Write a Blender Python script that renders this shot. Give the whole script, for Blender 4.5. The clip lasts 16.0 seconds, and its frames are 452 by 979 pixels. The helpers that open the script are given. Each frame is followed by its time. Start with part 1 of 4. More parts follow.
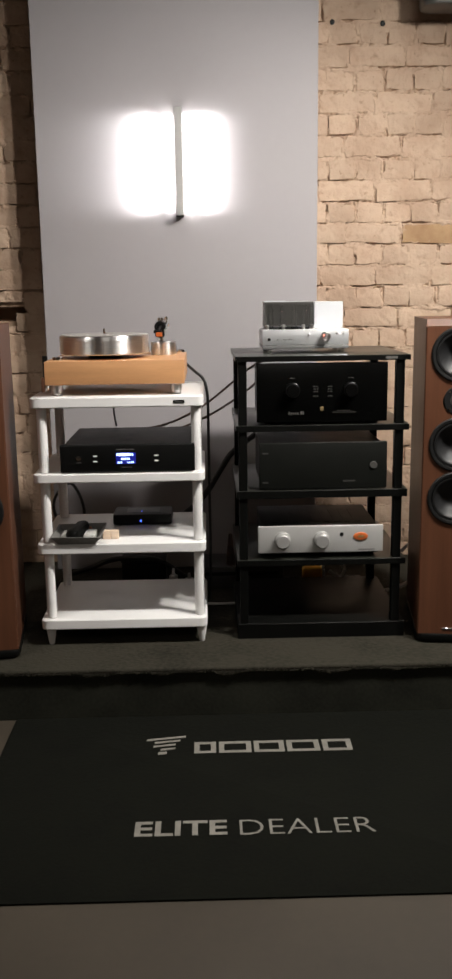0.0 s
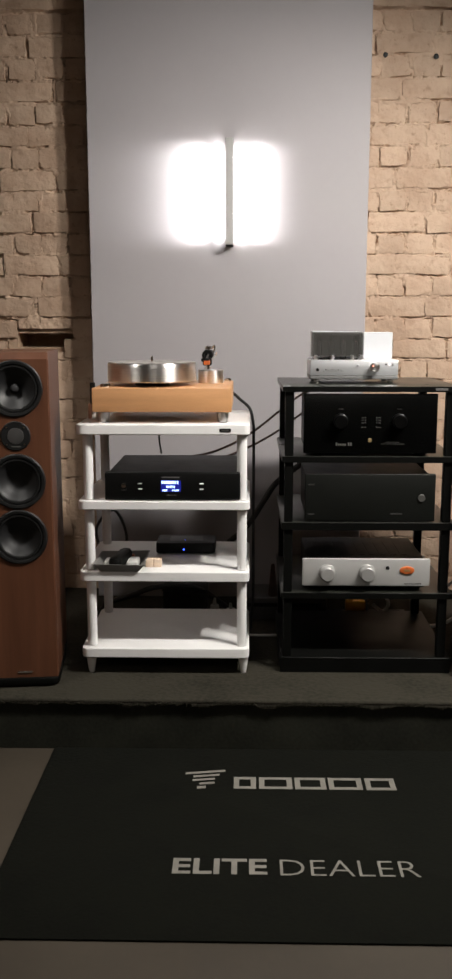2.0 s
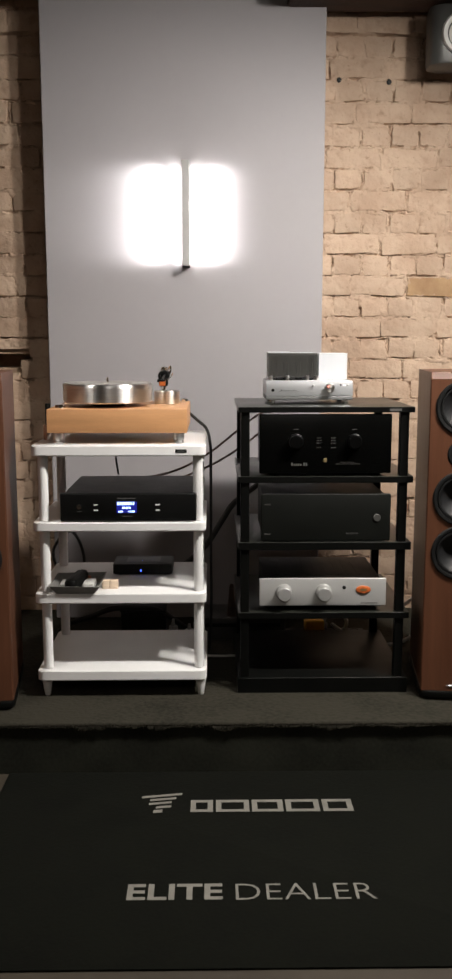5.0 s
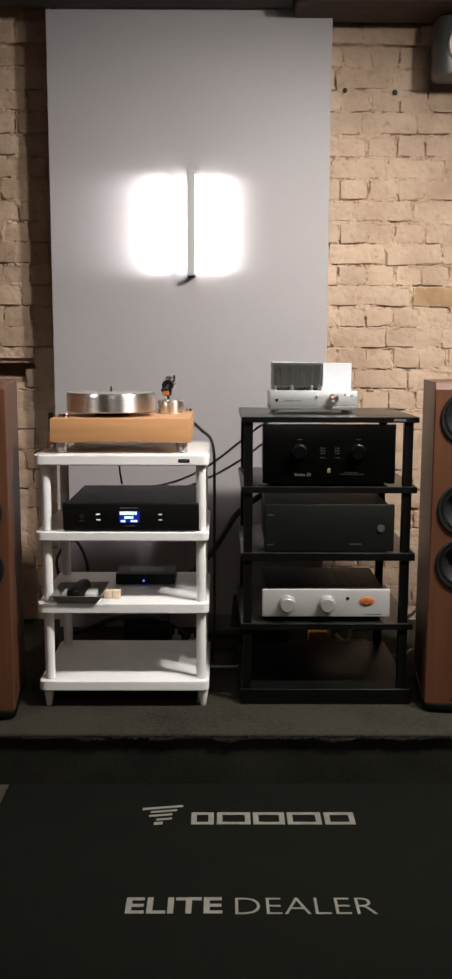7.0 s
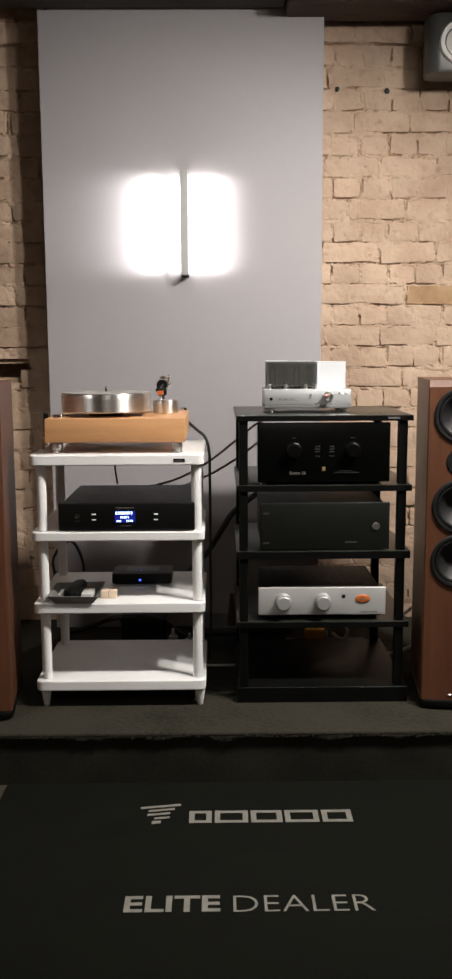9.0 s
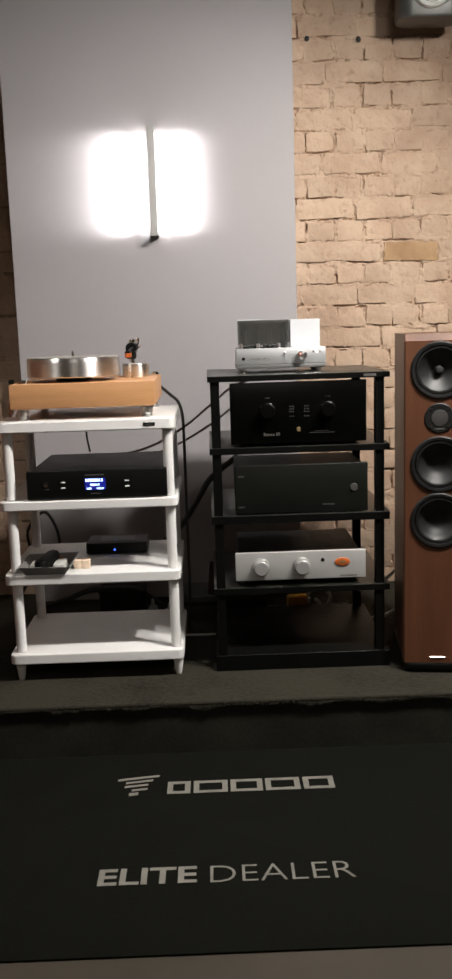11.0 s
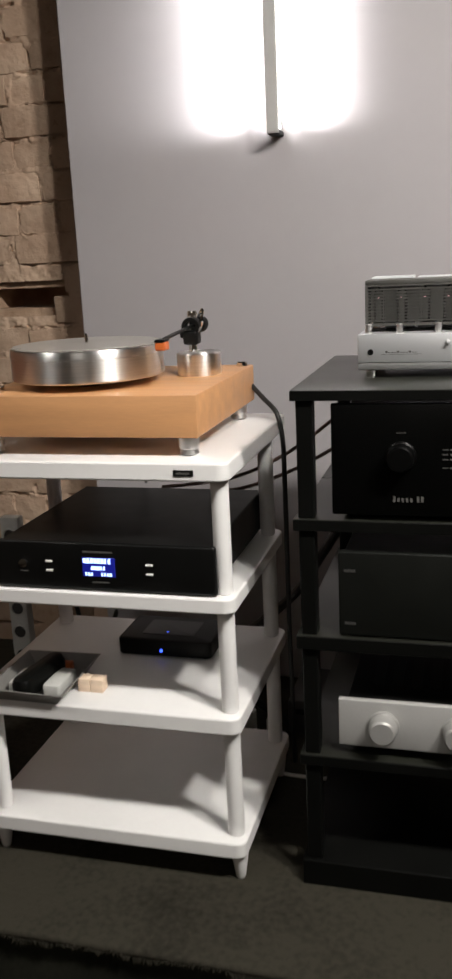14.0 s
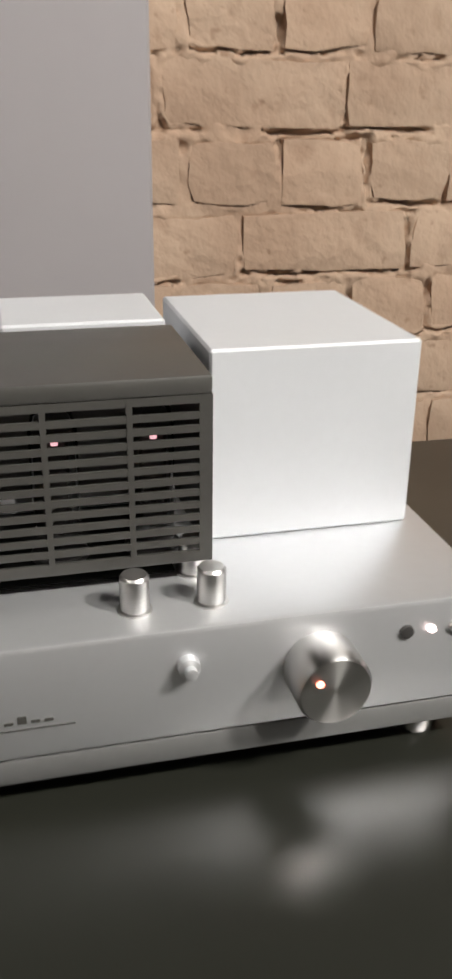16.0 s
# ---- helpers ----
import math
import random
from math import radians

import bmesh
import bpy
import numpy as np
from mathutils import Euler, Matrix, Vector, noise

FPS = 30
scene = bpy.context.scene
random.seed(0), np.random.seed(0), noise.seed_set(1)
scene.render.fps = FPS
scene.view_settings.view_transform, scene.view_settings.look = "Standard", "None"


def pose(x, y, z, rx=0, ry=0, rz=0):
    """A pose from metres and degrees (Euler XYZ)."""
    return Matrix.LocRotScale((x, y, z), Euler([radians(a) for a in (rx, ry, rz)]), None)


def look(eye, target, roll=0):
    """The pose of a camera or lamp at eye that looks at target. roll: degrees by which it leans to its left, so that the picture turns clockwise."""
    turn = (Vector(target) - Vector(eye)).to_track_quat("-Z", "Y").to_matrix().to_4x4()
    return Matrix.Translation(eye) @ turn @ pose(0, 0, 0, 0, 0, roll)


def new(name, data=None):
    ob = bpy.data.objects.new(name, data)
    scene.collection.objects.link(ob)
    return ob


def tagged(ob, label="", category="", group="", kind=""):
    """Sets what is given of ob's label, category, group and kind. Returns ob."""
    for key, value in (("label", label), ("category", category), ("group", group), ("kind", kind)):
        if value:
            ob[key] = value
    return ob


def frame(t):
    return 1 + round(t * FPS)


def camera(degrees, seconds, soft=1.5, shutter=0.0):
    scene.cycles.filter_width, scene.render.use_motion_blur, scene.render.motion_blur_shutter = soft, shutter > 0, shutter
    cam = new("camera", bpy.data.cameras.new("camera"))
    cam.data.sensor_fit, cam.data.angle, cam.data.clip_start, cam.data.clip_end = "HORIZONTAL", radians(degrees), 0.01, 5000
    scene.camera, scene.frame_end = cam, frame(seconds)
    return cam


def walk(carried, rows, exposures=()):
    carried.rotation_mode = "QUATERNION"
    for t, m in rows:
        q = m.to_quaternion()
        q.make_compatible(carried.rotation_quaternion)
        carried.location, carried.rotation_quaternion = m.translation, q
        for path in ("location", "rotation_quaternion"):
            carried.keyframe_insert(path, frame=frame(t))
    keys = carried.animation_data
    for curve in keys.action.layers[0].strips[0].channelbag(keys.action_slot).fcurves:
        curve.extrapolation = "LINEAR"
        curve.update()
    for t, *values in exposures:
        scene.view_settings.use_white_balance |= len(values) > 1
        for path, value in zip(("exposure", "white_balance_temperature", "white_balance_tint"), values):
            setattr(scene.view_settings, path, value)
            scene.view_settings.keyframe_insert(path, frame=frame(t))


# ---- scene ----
cam = camera(27.6, 16.0, soft=2.8, shutter=0.25)
METRES, EYE, TILT, LEAN, TURN = 3.2, 1.35, 0.0, 0.0, -1.1
ROWS = [
    (0.0, 0.0, 0.0, 0.0, -0.17, -11.95, 0.8),
    (0.5, 0.0001, -0.0007, -0.002, -0.83, -10.68, -0.68),
    (1.0, 0.0011, 0.0045, -0.0003, -1.02, -10.7, -0.08),
    (1.5, -0.0006, 0.0085, -0.0014, -0.95, -10.51, 0.07),
    (2.0, -0.0076, 0.0092, -0.0001, 2.38, -10.18, 0.03),
    (2.5, -0.0001, 0.0082, 0.0026, 0.63, -9.97, -0.45),
    (3.0, 0.0038, 0.0093, 0.0009, -1.32, -9.89, -0.54),
    (3.5, -0.0011, 0.0119, 0.0012, 0.36, -10.08, -0.05),
    (6.0, 0.0054, 0.0097, 0.0028, 0.19, -8.48, 0.07),
    (6.5, 0.006, 0.0118, 0.0022, 0.85, -8.47, -0.38),
    (7.0, 0.0081, 0.0141, 0.0024, 0.8, -8.47, -0.15),
    (7.5, 0.009, 0.0148, 0.0038, 0.76, -8.44, 0.41),
    (8.0, 0.0086, 0.0137, 0.0032, 0.68, -8.39, 0.39),
    (8.5, 0.009, 0.0136, 0.0026, 0.51, -8.44, 0.4),
    (9.0, 0.01, 0.0124, 0.0025, 0.55, -8.52, 0.3),
    (11.3, 0.0431, 0.0490, -0.016, 0.1937, -10.7092, 2.1759),
    (11.5, 0.0657, 0.0635, -0.0091, 0.6, -11.51, 2.71),
    (12.0, 0.1069, 0.1090, -0.0055, 3.16, -11.84, 3.25),
    (12.5, 0.1262, 0.1908, -0.0064, 6.9062, -12.1017, 1.1355),
    (13.0, 0.1276, 0.2623, -0.0035, 10.46, -12.51, 0.72),
    (13.5, 0.1321, 0.3601, 0.0093, 13.1082, -12.992, 1.1716),
    (14.0, 0.119, 0.469, 0.0101, 16.2344, -14.3482, 2.7055),
    (14.2, 0.1083, 0.5166, 0.0109, 11.6505, -14.464, 0.5633),
    (14.5, 0.093, 0.5916, 0.0186, 5.1743, -15.6314, -0.6052),
    (14.7, 0.0876, 0.6394, 0.0139, 2.2524, -16.2768, -0.4268),
    (15.0, 0.0907, 0.7216, 0.0205, 2.0464, -18.9681, 0.9845),
    (15.2, 0.0879, 0.7667, 0.0288, 1.8917, -19.0956, 0.567),
    (15.5, 0.0852, 0.8221, 0.03, -1.2682, -18.524, -0.7691),
    (15.8, 0.0768, 0.8756, 0.029, -9.5964, -21.5223, -2.5766),
    (16.0, 0.0738, 0.8999, 0.0236, -12.7074, -23.4566, -0.6122),
]
walk(cam, [(t, pose(0, 0, EYE, TILT, LEAN, TURN) @ pose(METRES * x, METRES * y, METRES * z, 90 + pitch, roll, yaw)) for t, x, y, z, yaw, pitch, roll in ROWS],
     exposures=[(0, 0.0), (9.0, 0.0), (12.0, 0.0), (13.0, -0.08), (13.5, -0.08), (14.0, -0.18), (14.5, -0.36), (14.7, -0.38), (15.0, -0.38), (15.5, -0.34), (16.0, -0.43)])

# ---- light: warm ceiling spots behind the camera, the wall lamp, an added dim fill ----
def lamp(name, kind, energy, m, color, size=0.1, size_y=None, spread=None, angle=None, blend=0.5):
    li = bpy.data.lights.new(name, kind)
    li.energy, li.color = energy, color
    if kind == "AREA":
        li.size = size
        if size_y:
            li.shape, li.size_y = "RECTANGLE", size_y
        if spread:
            li.spread = radians(spread)
    else:
        li.shadow_soft_size = size
    if kind == "SPOT":
        li.spot_size, li.spot_blend = radians(angle), blend
    ob = new(name, li)
    ob.matrix_world = m
    return ob


WARM = (1.0, 0.955, 0.89)
lamp("spot_lamp", "SPOT", 250, look((1.5, 2.15, 2.62), (0.1, 3.2, 0.75)), WARM, size=0.09, angle=126, blend=0.9)
lamp("spot_lamp", "SPOT", 120, look((0.95, 2.15, 2.62), (0.15, 3.2, 0.75)), WARM, size=0.09, angle=126, blend=0.9)
lamp("spot_lamp", "SPOT", 60, look((-1.45, 2.1, 2.62), (-0.25, 3.0, 0.3)), WARM, size=0.08, angle=76, blend=0.9)
# Unseen soft fill overhead, added to lift the room's shade.
lamp("fill_light", "AREA", 12, look((0.3, -0.4, 2.66), (0.3, 0.2, 0)), (1.0, 0.93, 0.85), size=1.2)
LAMP_X, LAMP_Z0, LAMP_Z1, PANEL_Y = -0.095, 1.665, 2.075, 3.915
LAMP_ZM = (LAMP_Z0 + LAMP_Z1) / 2
for s in (-1, 1):
    for off, aim, watts, fan in ((0.050, 0.113 if s > 0 else 0.148, 1.25 if s > 0 else 1.55, 38), (0.040, 0.055, 0.8, 120)):
        lamp("wall_lamp_light", "AREA", watts, look((LAMP_X + s * 0.019, PANEL_Y - off, LAMP_ZM), (LAMP_X + s * aim, PANEL_Y, LAMP_ZM)),
             (1.0, 0.985, 0.965), size=0.012, size_y=LAMP_Z1 - LAMP_Z0 - 0.05, spread=fan)
world = bpy.data.worlds.new("world")
scene.world = world
world.use_nodes = True
world.node_tree.nodes["Background"].inputs[0].default_value = (0.9, 0.87, 0.82, 1)
world.node_tree.nodes["Background"].inputs[1].default_value = 0.05


# ---- materials ----
def material(name, color, rough=0.5, metal=0.0, vary=0.12, scale=12.0, bump=0.0, grain=0.0, stretch=(1, 1, 1), tint=None, coat=0.0, spec=0.5, world_noise=False):
    """Noise at two scales over the base colour, with matching relief."""
    m = bpy.data.materials.new(name)
    m.use_nodes = True
    nt = m.node_tree
    b = nt.nodes["Principled BSDF"]
    b.inputs["Roughness"].default_value, b.inputs["Metallic"].default_value = rough, metal
    b.inputs["Coat Weight"].default_value = coat
    b.inputs["Specular IOR Level"].default_value = spec
    tc, mp = nt.nodes.new("ShaderNodeTexCoord"), nt.nodes.new("ShaderNodeMapping")
    mp.inputs["Scale"].default_value = stretch
    geo = nt.nodes.new("ShaderNodeNewGeometry")
    nt.links.new(geo.outputs["Position"] if world_noise else tc.outputs["Object"], mp.inputs[0])
    n1, n2 = nt.nodes.new("ShaderNodeTexNoise"), nt.nodes.new("ShaderNodeTexNoise")
    n1.inputs["Scale"].default_value, n1.inputs["Detail"].default_value = scale, 5
    n2.inputs["Scale"].default_value, n2.inputs["Detail"].default_value = scale * 14, 3
    for n in (n1, n2):
        nt.links.new(mp.outputs[0], n.inputs["Vector"])
    mix = nt.nodes.new("ShaderNodeMath")
    mix.operation = "MULTIPLY_ADD"
    mix.inputs[1].default_value = grain
    nt.links.new(n2.outputs["Fac"], mix.inputs[0])
    nt.links.new(n1.outputs["Fac"], mix.inputs[2])
    ramp = nt.nodes.new("ShaderNodeValToRGB")
    t = tint or tuple(c * (1 - 2 * vary) for c in color)
    hi = tuple(min(1, c * (1 + vary)) for c in color)
    ramp.color_ramp.elements[0].position, ramp.color_ramp.elements[0].color = 0.3 + grain * 0.3, (*t, 1)
    ramp.color_ramp.elements[1].position, ramp.color_ramp.elements[1].color = 0.7 + grain * 0.7, (*hi, 1)
    nt.links.new(mix.outputs[0], ramp.inputs[0])
    out = ramp.outputs[0]
    nt.links.new(out, b.inputs["Base Color"])
    rr = nt.nodes.new("ShaderNodeMapRange")
    rr.inputs["To Min"].default_value, rr.inputs["To Max"].default_value = max(0.02, rough - 0.07), min(1, rough + 0.07)
    nt.links.new(n1.outputs["Fac"], rr.inputs[0])
    nt.links.new(rr.outputs[0], b.inputs["Roughness"])
    if bump:
        bp = nt.nodes.new("ShaderNodeBump")
        bp.inputs["Strength"].default_value, bp.inputs["Distance"].default_value = 1.0, bump
        nt.links.new(mix.outputs[0], bp.inputs["Height"])
        nt.links.new(bp.outputs[0], b.inputs["Normal"])
    return m


def glow(name, color, strength):
    m = bpy.data.materials.new(name)
    m.use_nodes = True
    b = m.node_tree.nodes["Principled BSDF"]
    b.inputs["Base Color"].default_value = (*[c * 0.5 for c in color], 1)
    b.inputs["Emission Color"].default_value, b.inputs["Emission Strength"].default_value = (*color, 1), strength
    return m


def old_paint(name, pale, dull, dirt):
    """Thick uneven paint over brick and mortar: blotches, lumps, pits with dirt in them."""
    m = bpy.data.materials.new(name)
    m.use_nodes = True
    nt = m.node_tree
    b = nt.nodes["Principled BSDF"]
    geo = nt.nodes.new("ShaderNodeNewGeometry")

    def wave(scale, detail, rough):
        n = nt.nodes.new("ShaderNodeTexNoise")
        n.inputs["Scale"].default_value, n.inputs["Detail"].default_value, n.inputs["Roughness"].default_value = scale, detail, rough
        nt.links.new(geo.outputs["Position"], n.inputs["Vector"])
        return n.outputs["Fac"]

    def ranged(fac, a0, a1, b0, b1):
        r = nt.nodes.new("ShaderNodeMapRange")
        for k, v in zip(("From Min", "From Max", "To Min", "To Max"), (a0, a1, b0, b1)):
            r.inputs[k].default_value = v
        nt.links.new(fac, r.inputs["Value"])
        return r.outputs[0]

    def blend(fac, c0, c1):
        x = nt.nodes.new("ShaderNodeMix")
        x.data_type = "RGBA"
        nt.links.new(fac, x.inputs["Factor"])
        for socket, c in ((x.inputs[6], c0), (x.inputs[7], c1)):
            if isinstance(c, tuple):
                socket.default_value = (*c, 1)
            else:
                nt.links.new(c, socket)
        return x.outputs[2]

    blotch, lumps, pits = wave(6, 4, 0.6), wave(23, 4, 0.5), wave(60, 2, 0.5)
    color = blend(ranged(blotch, 0.36, 0.62, 0, 1), dull, pale)
    color = blend(ranged(lumps, 0.26, 0.42, 0.55, 0), color, dirt)
    color = blend(ranged(pits, 0.24, 0.33, 0.7, 0), color, dirt)
    info, hsv = nt.nodes.new("ShaderNodeObjectInfo"), nt.nodes.new("ShaderNodeHueSaturation")
    nt.links.new(ranged(info.outputs["Random"], 0, 1, 0.90, 1.06), hsv.inputs["Value"])
    nt.links.new(color, hsv.inputs["Color"])
    nt.links.new(hsv.outputs[0], b.inputs["Base Color"])
    b.inputs["Roughness"].default_value = 0.8
    b.inputs["Specular IOR Level"].default_value = 0.3
    height = nt.nodes.new("ShaderNodeMath")
    height.operation = "MULTIPLY_ADD"
    height.inputs[1].default_value = 0.2
    nt.links.new(pits, height.inputs[0])
    nt.links.new(lumps, height.inputs[2])
    bp = nt.nodes.new("ShaderNodeBump")
    bp.inputs["Strength"].default_value, bp.inputs["Distance"].default_value = 1.0, 0.0095
    nt.links.new(height.outputs[0], bp.inputs["Height"])
    nt.links.new(bp.outputs[0], b.inputs["Normal"])
    return m


BRICK = old_paint("painted_brick", (0.508, 0.374, 0.276), (0.425, 0.296, 0.212), (0.30, 0.192, 0.13))
BROWNBRICK = material("brown_painted_brick", (0.36, 0.232, 0.125), 0.8, vary=0.12, scale=15, bump=0.006, grain=0.07, tint=(0.28, 0.16, 0.08), world_noise=True)
MORTAR = material("painted_mortar", (0.45, 0.32, 0.226), 0.9, vary=0.08, scale=18, bump=0.012, grain=0.14, tint=(0.30, 0.195, 0.125), world_noise=True)
PLASTER = material("warm_plaster", (0.34, 0.27, 0.2), 0.9, vary=0.1, scale=3, bump=0.002, grain=0.2)
PANEL = material("matt_grey_paint", (0.345, 0.325, 0.336), 0.65, vary=0.02, scale=3, bump=0.0004, grain=0.3)
CEILING = material("dark_stained_ceiling", (0.03, 0.022, 0.016), 0.7, vary=0.3, scale=4, bump=0.002, grain=0.3, stretch=(1, 6, 6))
BEAM = material("reddish_old_timber", (0.05, 0.024, 0.016), 0.7, vary=0.35, scale=5, bump=0.004, grain=0.4, stretch=(1, 8, 8))
DARKBEAM = material("grey_brown_beam", (0.035, 0.028, 0.022), 0.7, vary=0.3, scale=5, bump=0.002, grain=0.3, stretch=(1, 8, 8))
CARPET = material("grey_carpet", (0.030, 0.0272, 0.0205), 0.95, vary=0.2, scale=5, bump=0.004, grain=0.9, spec=0.1)
FLOOR = material("brown_grey_floor", (0.050, 0.0392, 0.0272), 0.6, vary=0.12, scale=3, bump=0.0006, grain=0.3)
MAT = material("black_mat", (0.0038, 0.0041, 0.0026), 0.95, vary=0.2, scale=7, bump=0.0015, grain=0.8, spec=0.12)
MATBLACK = material("black_podium_front", (0.021, 0.0215, 0.0155), 0.9, vary=0.25, scale=6, bump=0.001, grain=0.5, spec=0.15)
PRINT = material("grey_print", (0.19, 0.178, 0.155), 0.85, vary=0.12, scale=30, bump=0.0006, grain=0.7)
WHITE = material("white_satin_lacquer", (0.83, 0.82, 0.815), 0.35, vary=0.025, scale=8, bump=0.0003, grain=0.3)
BLACKLAC = material("black_satin_lacquer", (0.0036, 0.0038, 0.0034), 0.42, vary=0.15, scale=10, bump=0.0002, grain=0.4, spec=0.14)
# Rack lacquer for shelf tops, base colour raised to stand in for reflections.
TOPLAC = material("semi_gloss_black_lit_top", (0.017, 0.0178, 0.0140), 0.3, vary=0.12, scale=6, bump=0.0001, grain=0.2, spec=0.62)
BLACKMET = material("black_anodised_metal", (0.003, 0.0031, 0.003), 0.45, vary=0.15, scale=14, bump=0.0002, grain=0.6, spec=0.22)
GREYMET = material("dark_grey_metal", (0.0042, 0.0049, 0.0038), 0.5, vary=0.1, scale=14, bump=0.0002, grain=0.6, spec=0.28)
WALNUT = material("walnut_veneer", (0.112, 0.044, 0.022), 0.38, vary=0.1, scale=4, bump=0.0003, grain=0.3, stretch=(9, 9, 0.6), tint=(0.072, 0.027, 0.0135))
BEECH = material("honey_beech", (0.55, 0.285, 0.128), 0.42, vary=0.1, scale=4, bump=0.0003, grain=0.35, stretch=(0.8, 9, 9))
BLOCKWOOD = material("pale_beech", (0.78, 0.61, 0.46), 0.6, vary=0.08, scale=20, grain=0.3, stretch=(1, 6, 6))
STEEL = material("brushed_steel", (0.72, 0.71, 0.70), 0.36, 1.0, vary=0.05, scale=14, bump=0.0001, grain=0.5, stretch=(1, 1, 14))
PLATTER = material("turned_steel", (0.80, 0.79, 0.78), 0.34, 1.0, vary=0.04, scale=14, stretch=(1, 1, 30))
_b = PLATTER.node_tree.nodes["Principled BSDF"]
_b.inputs["Anisotropic"].default_value, _b.inputs["Anisotropic Rotation"].default_value = 0.88, 0.25
_t = PLATTER.node_tree.nodes.new("ShaderNodeTangent")
_t.direction_type, _t.axis = "RADIAL", "Z"
PLATTER.node_tree.links.new(_t.outputs[0], _b.inputs["Tangent"])
TURNED = material("turned_knob_steel", (0.74, 0.73, 0.72), 0.3, 1.0, vary=0.04, scale=14)
_b = TURNED.node_tree.nodes["Principled BSDF"]
_b.inputs["Anisotropic"].default_value, _b.inputs["Anisotropic Rotation"].default_value = 0.85, 0.25
_t = TURNED.node_tree.nodes.new("ShaderNodeTangent")
_t.direction_type, _t.axis = "RADIAL", "Y"
TURNED.node_tree.links.new(_t.outputs[0], _b.inputs["Tangent"])
CHROME = material("polished_chrome", (0.78, 0.77, 0.76), 0.1, 1.0, vary=0.03, scale=8)
ALU = material("silver_aluminium", (0.68, 0.69, 0.71), 0.42, 0.75, vary=0.012, scale=16, bump=0.00004, grain=0.6)
COVERSILVER = material("satin_silver_cover", (0.60, 0.615, 0.64), 0.6, 0.25, vary=0.012, scale=16, bump=0.00004, grain=0.6)
ALUFACE = material("satin_silver_paint", (0.47, 0.465, 0.455), 0.42, 0.25, vary=0.03, scale=16, bump=0.0001, grain=0.6)
CAGE = material("grey_coated_steel", (0.072, 0.070, 0.065), 0.45, 0.2, vary=0.08, scale=20, grain=0.4)
RUBBER = material("black_rubber", (0.009, 0.009, 0.009), 0.5, vary=0.2, scale=20, spec=0.3)
CONE = material("black_cone", (0.011, 0.011, 0.012), 0.5, vary=0.2, scale=20)
DUSTCAP = material("grey_cone_centre", (0.035, 0.035, 0.037), 0.3, vary=0.15, scale=20)
PLASTIC = material("dark_grey_plastic", (0.045, 0.043, 0.042), 0.45, vary=0.15, scale=16, grain=0.3)
TRAYGREY = material("smoky_grey_plastic", (0.19, 0.185, 0.175), 0.4, vary=0.12, scale=16, grain=0.3)
CABLE = material("black_cable", (0.012, 0.012, 0.012), 0.5, vary=0.2, scale=30)
BROWNCABLE = material("brown_cable", (0.10, 0.06, 0.045), 0.5, vary=0.2, scale=30)
WHITECABLE = material("white_cable", (0.6, 0.58, 0.54), 0.5, vary=0.1, scale=30)
YELLOW = material("yellow_plastic", (0.75, 0.38, 0.03), 0.45, vary=0.1, scale=20)
GREYALU = material("grey_aluminium", (0.2, 0.2, 0.2), 0.42, 0.35, vary=0.04, scale=16, grain=0.5)
KNOBSILVER = material("silver_knob", (0.36, 0.355, 0.345), 0.45, 0.3, vary=0.03, scale=16, grain=0.5)
ORANGE = material("orange_badge", (0.55, 0.13, 0.03), 0.4, vary=0.1, scale=40)
CLEARGREY = material("pale_grey_plastic", (0.5, 0.5, 0.48), 0.3, vary=0.1, scale=20)
DIMPRINT = material("dim_grey_print", (0.09, 0.088, 0.083), 0.5, vary=0.05, scale=40)
GOLD = material("brass_badge", (0.34, 0.25, 0.12), 0.42, 0.6, vary=0.08, scale=40)
SPKGREY = material("grey_speaker_shell", (0.10, 0.10, 0.095), 0.35, 0.3, vary=0.06, scale=14)
SPKWHITE = material("white_speaker_ring", (0.8, 0.79, 0.76), 0.35, vary=0.03, scale=14)
GLOSSBLACK = material("gloss_black_front", (0.0018, 0.0019, 0.0018), 0.25, vary=0.1, scale=10, spec=0.12)
KNOBBLACK = material("black_knob", (0.0020, 0.0020, 0.0020), 0.32, vary=0.1, scale=10, spec=0.13)
FAINT = material("faint_grey_print", (0.04, 0.039, 0.037), 0.5, vary=0.05, scale=40)
GLASS = bpy.data.materials.new("tube_glass")
GLASS.use_nodes = True
_b = GLASS.node_tree.nodes["Principled BSDF"]
_b.inputs["Transmission Weight"].default_value, _b.inputs["Roughness"].default_value, _b.inputs["IOR"].default_value = 1.0, 0.02, 1.4
SCREEN = glow("blue_screen", (0.01, 0.02, 0.5), 0.2)
SCREENTEXT = glow("screen_writing", (0.45, 0.6, 1.0), 3.0)
BLUELED = glow("blue_led", (0.03, 0.08, 1.0), 5)
REDLED = glow("red_led", (1.0, 0.20, 0.13), 14)
WHITELED = glow("pink_white_led", (1.0, 0.75, 0.7), 8)
GLINT = glow("tube_glint", (1.0, 0.55, 0.6), 1.6)
EMITTER = glow("led_strip", (1.0, 0.97, 0.93), 14)


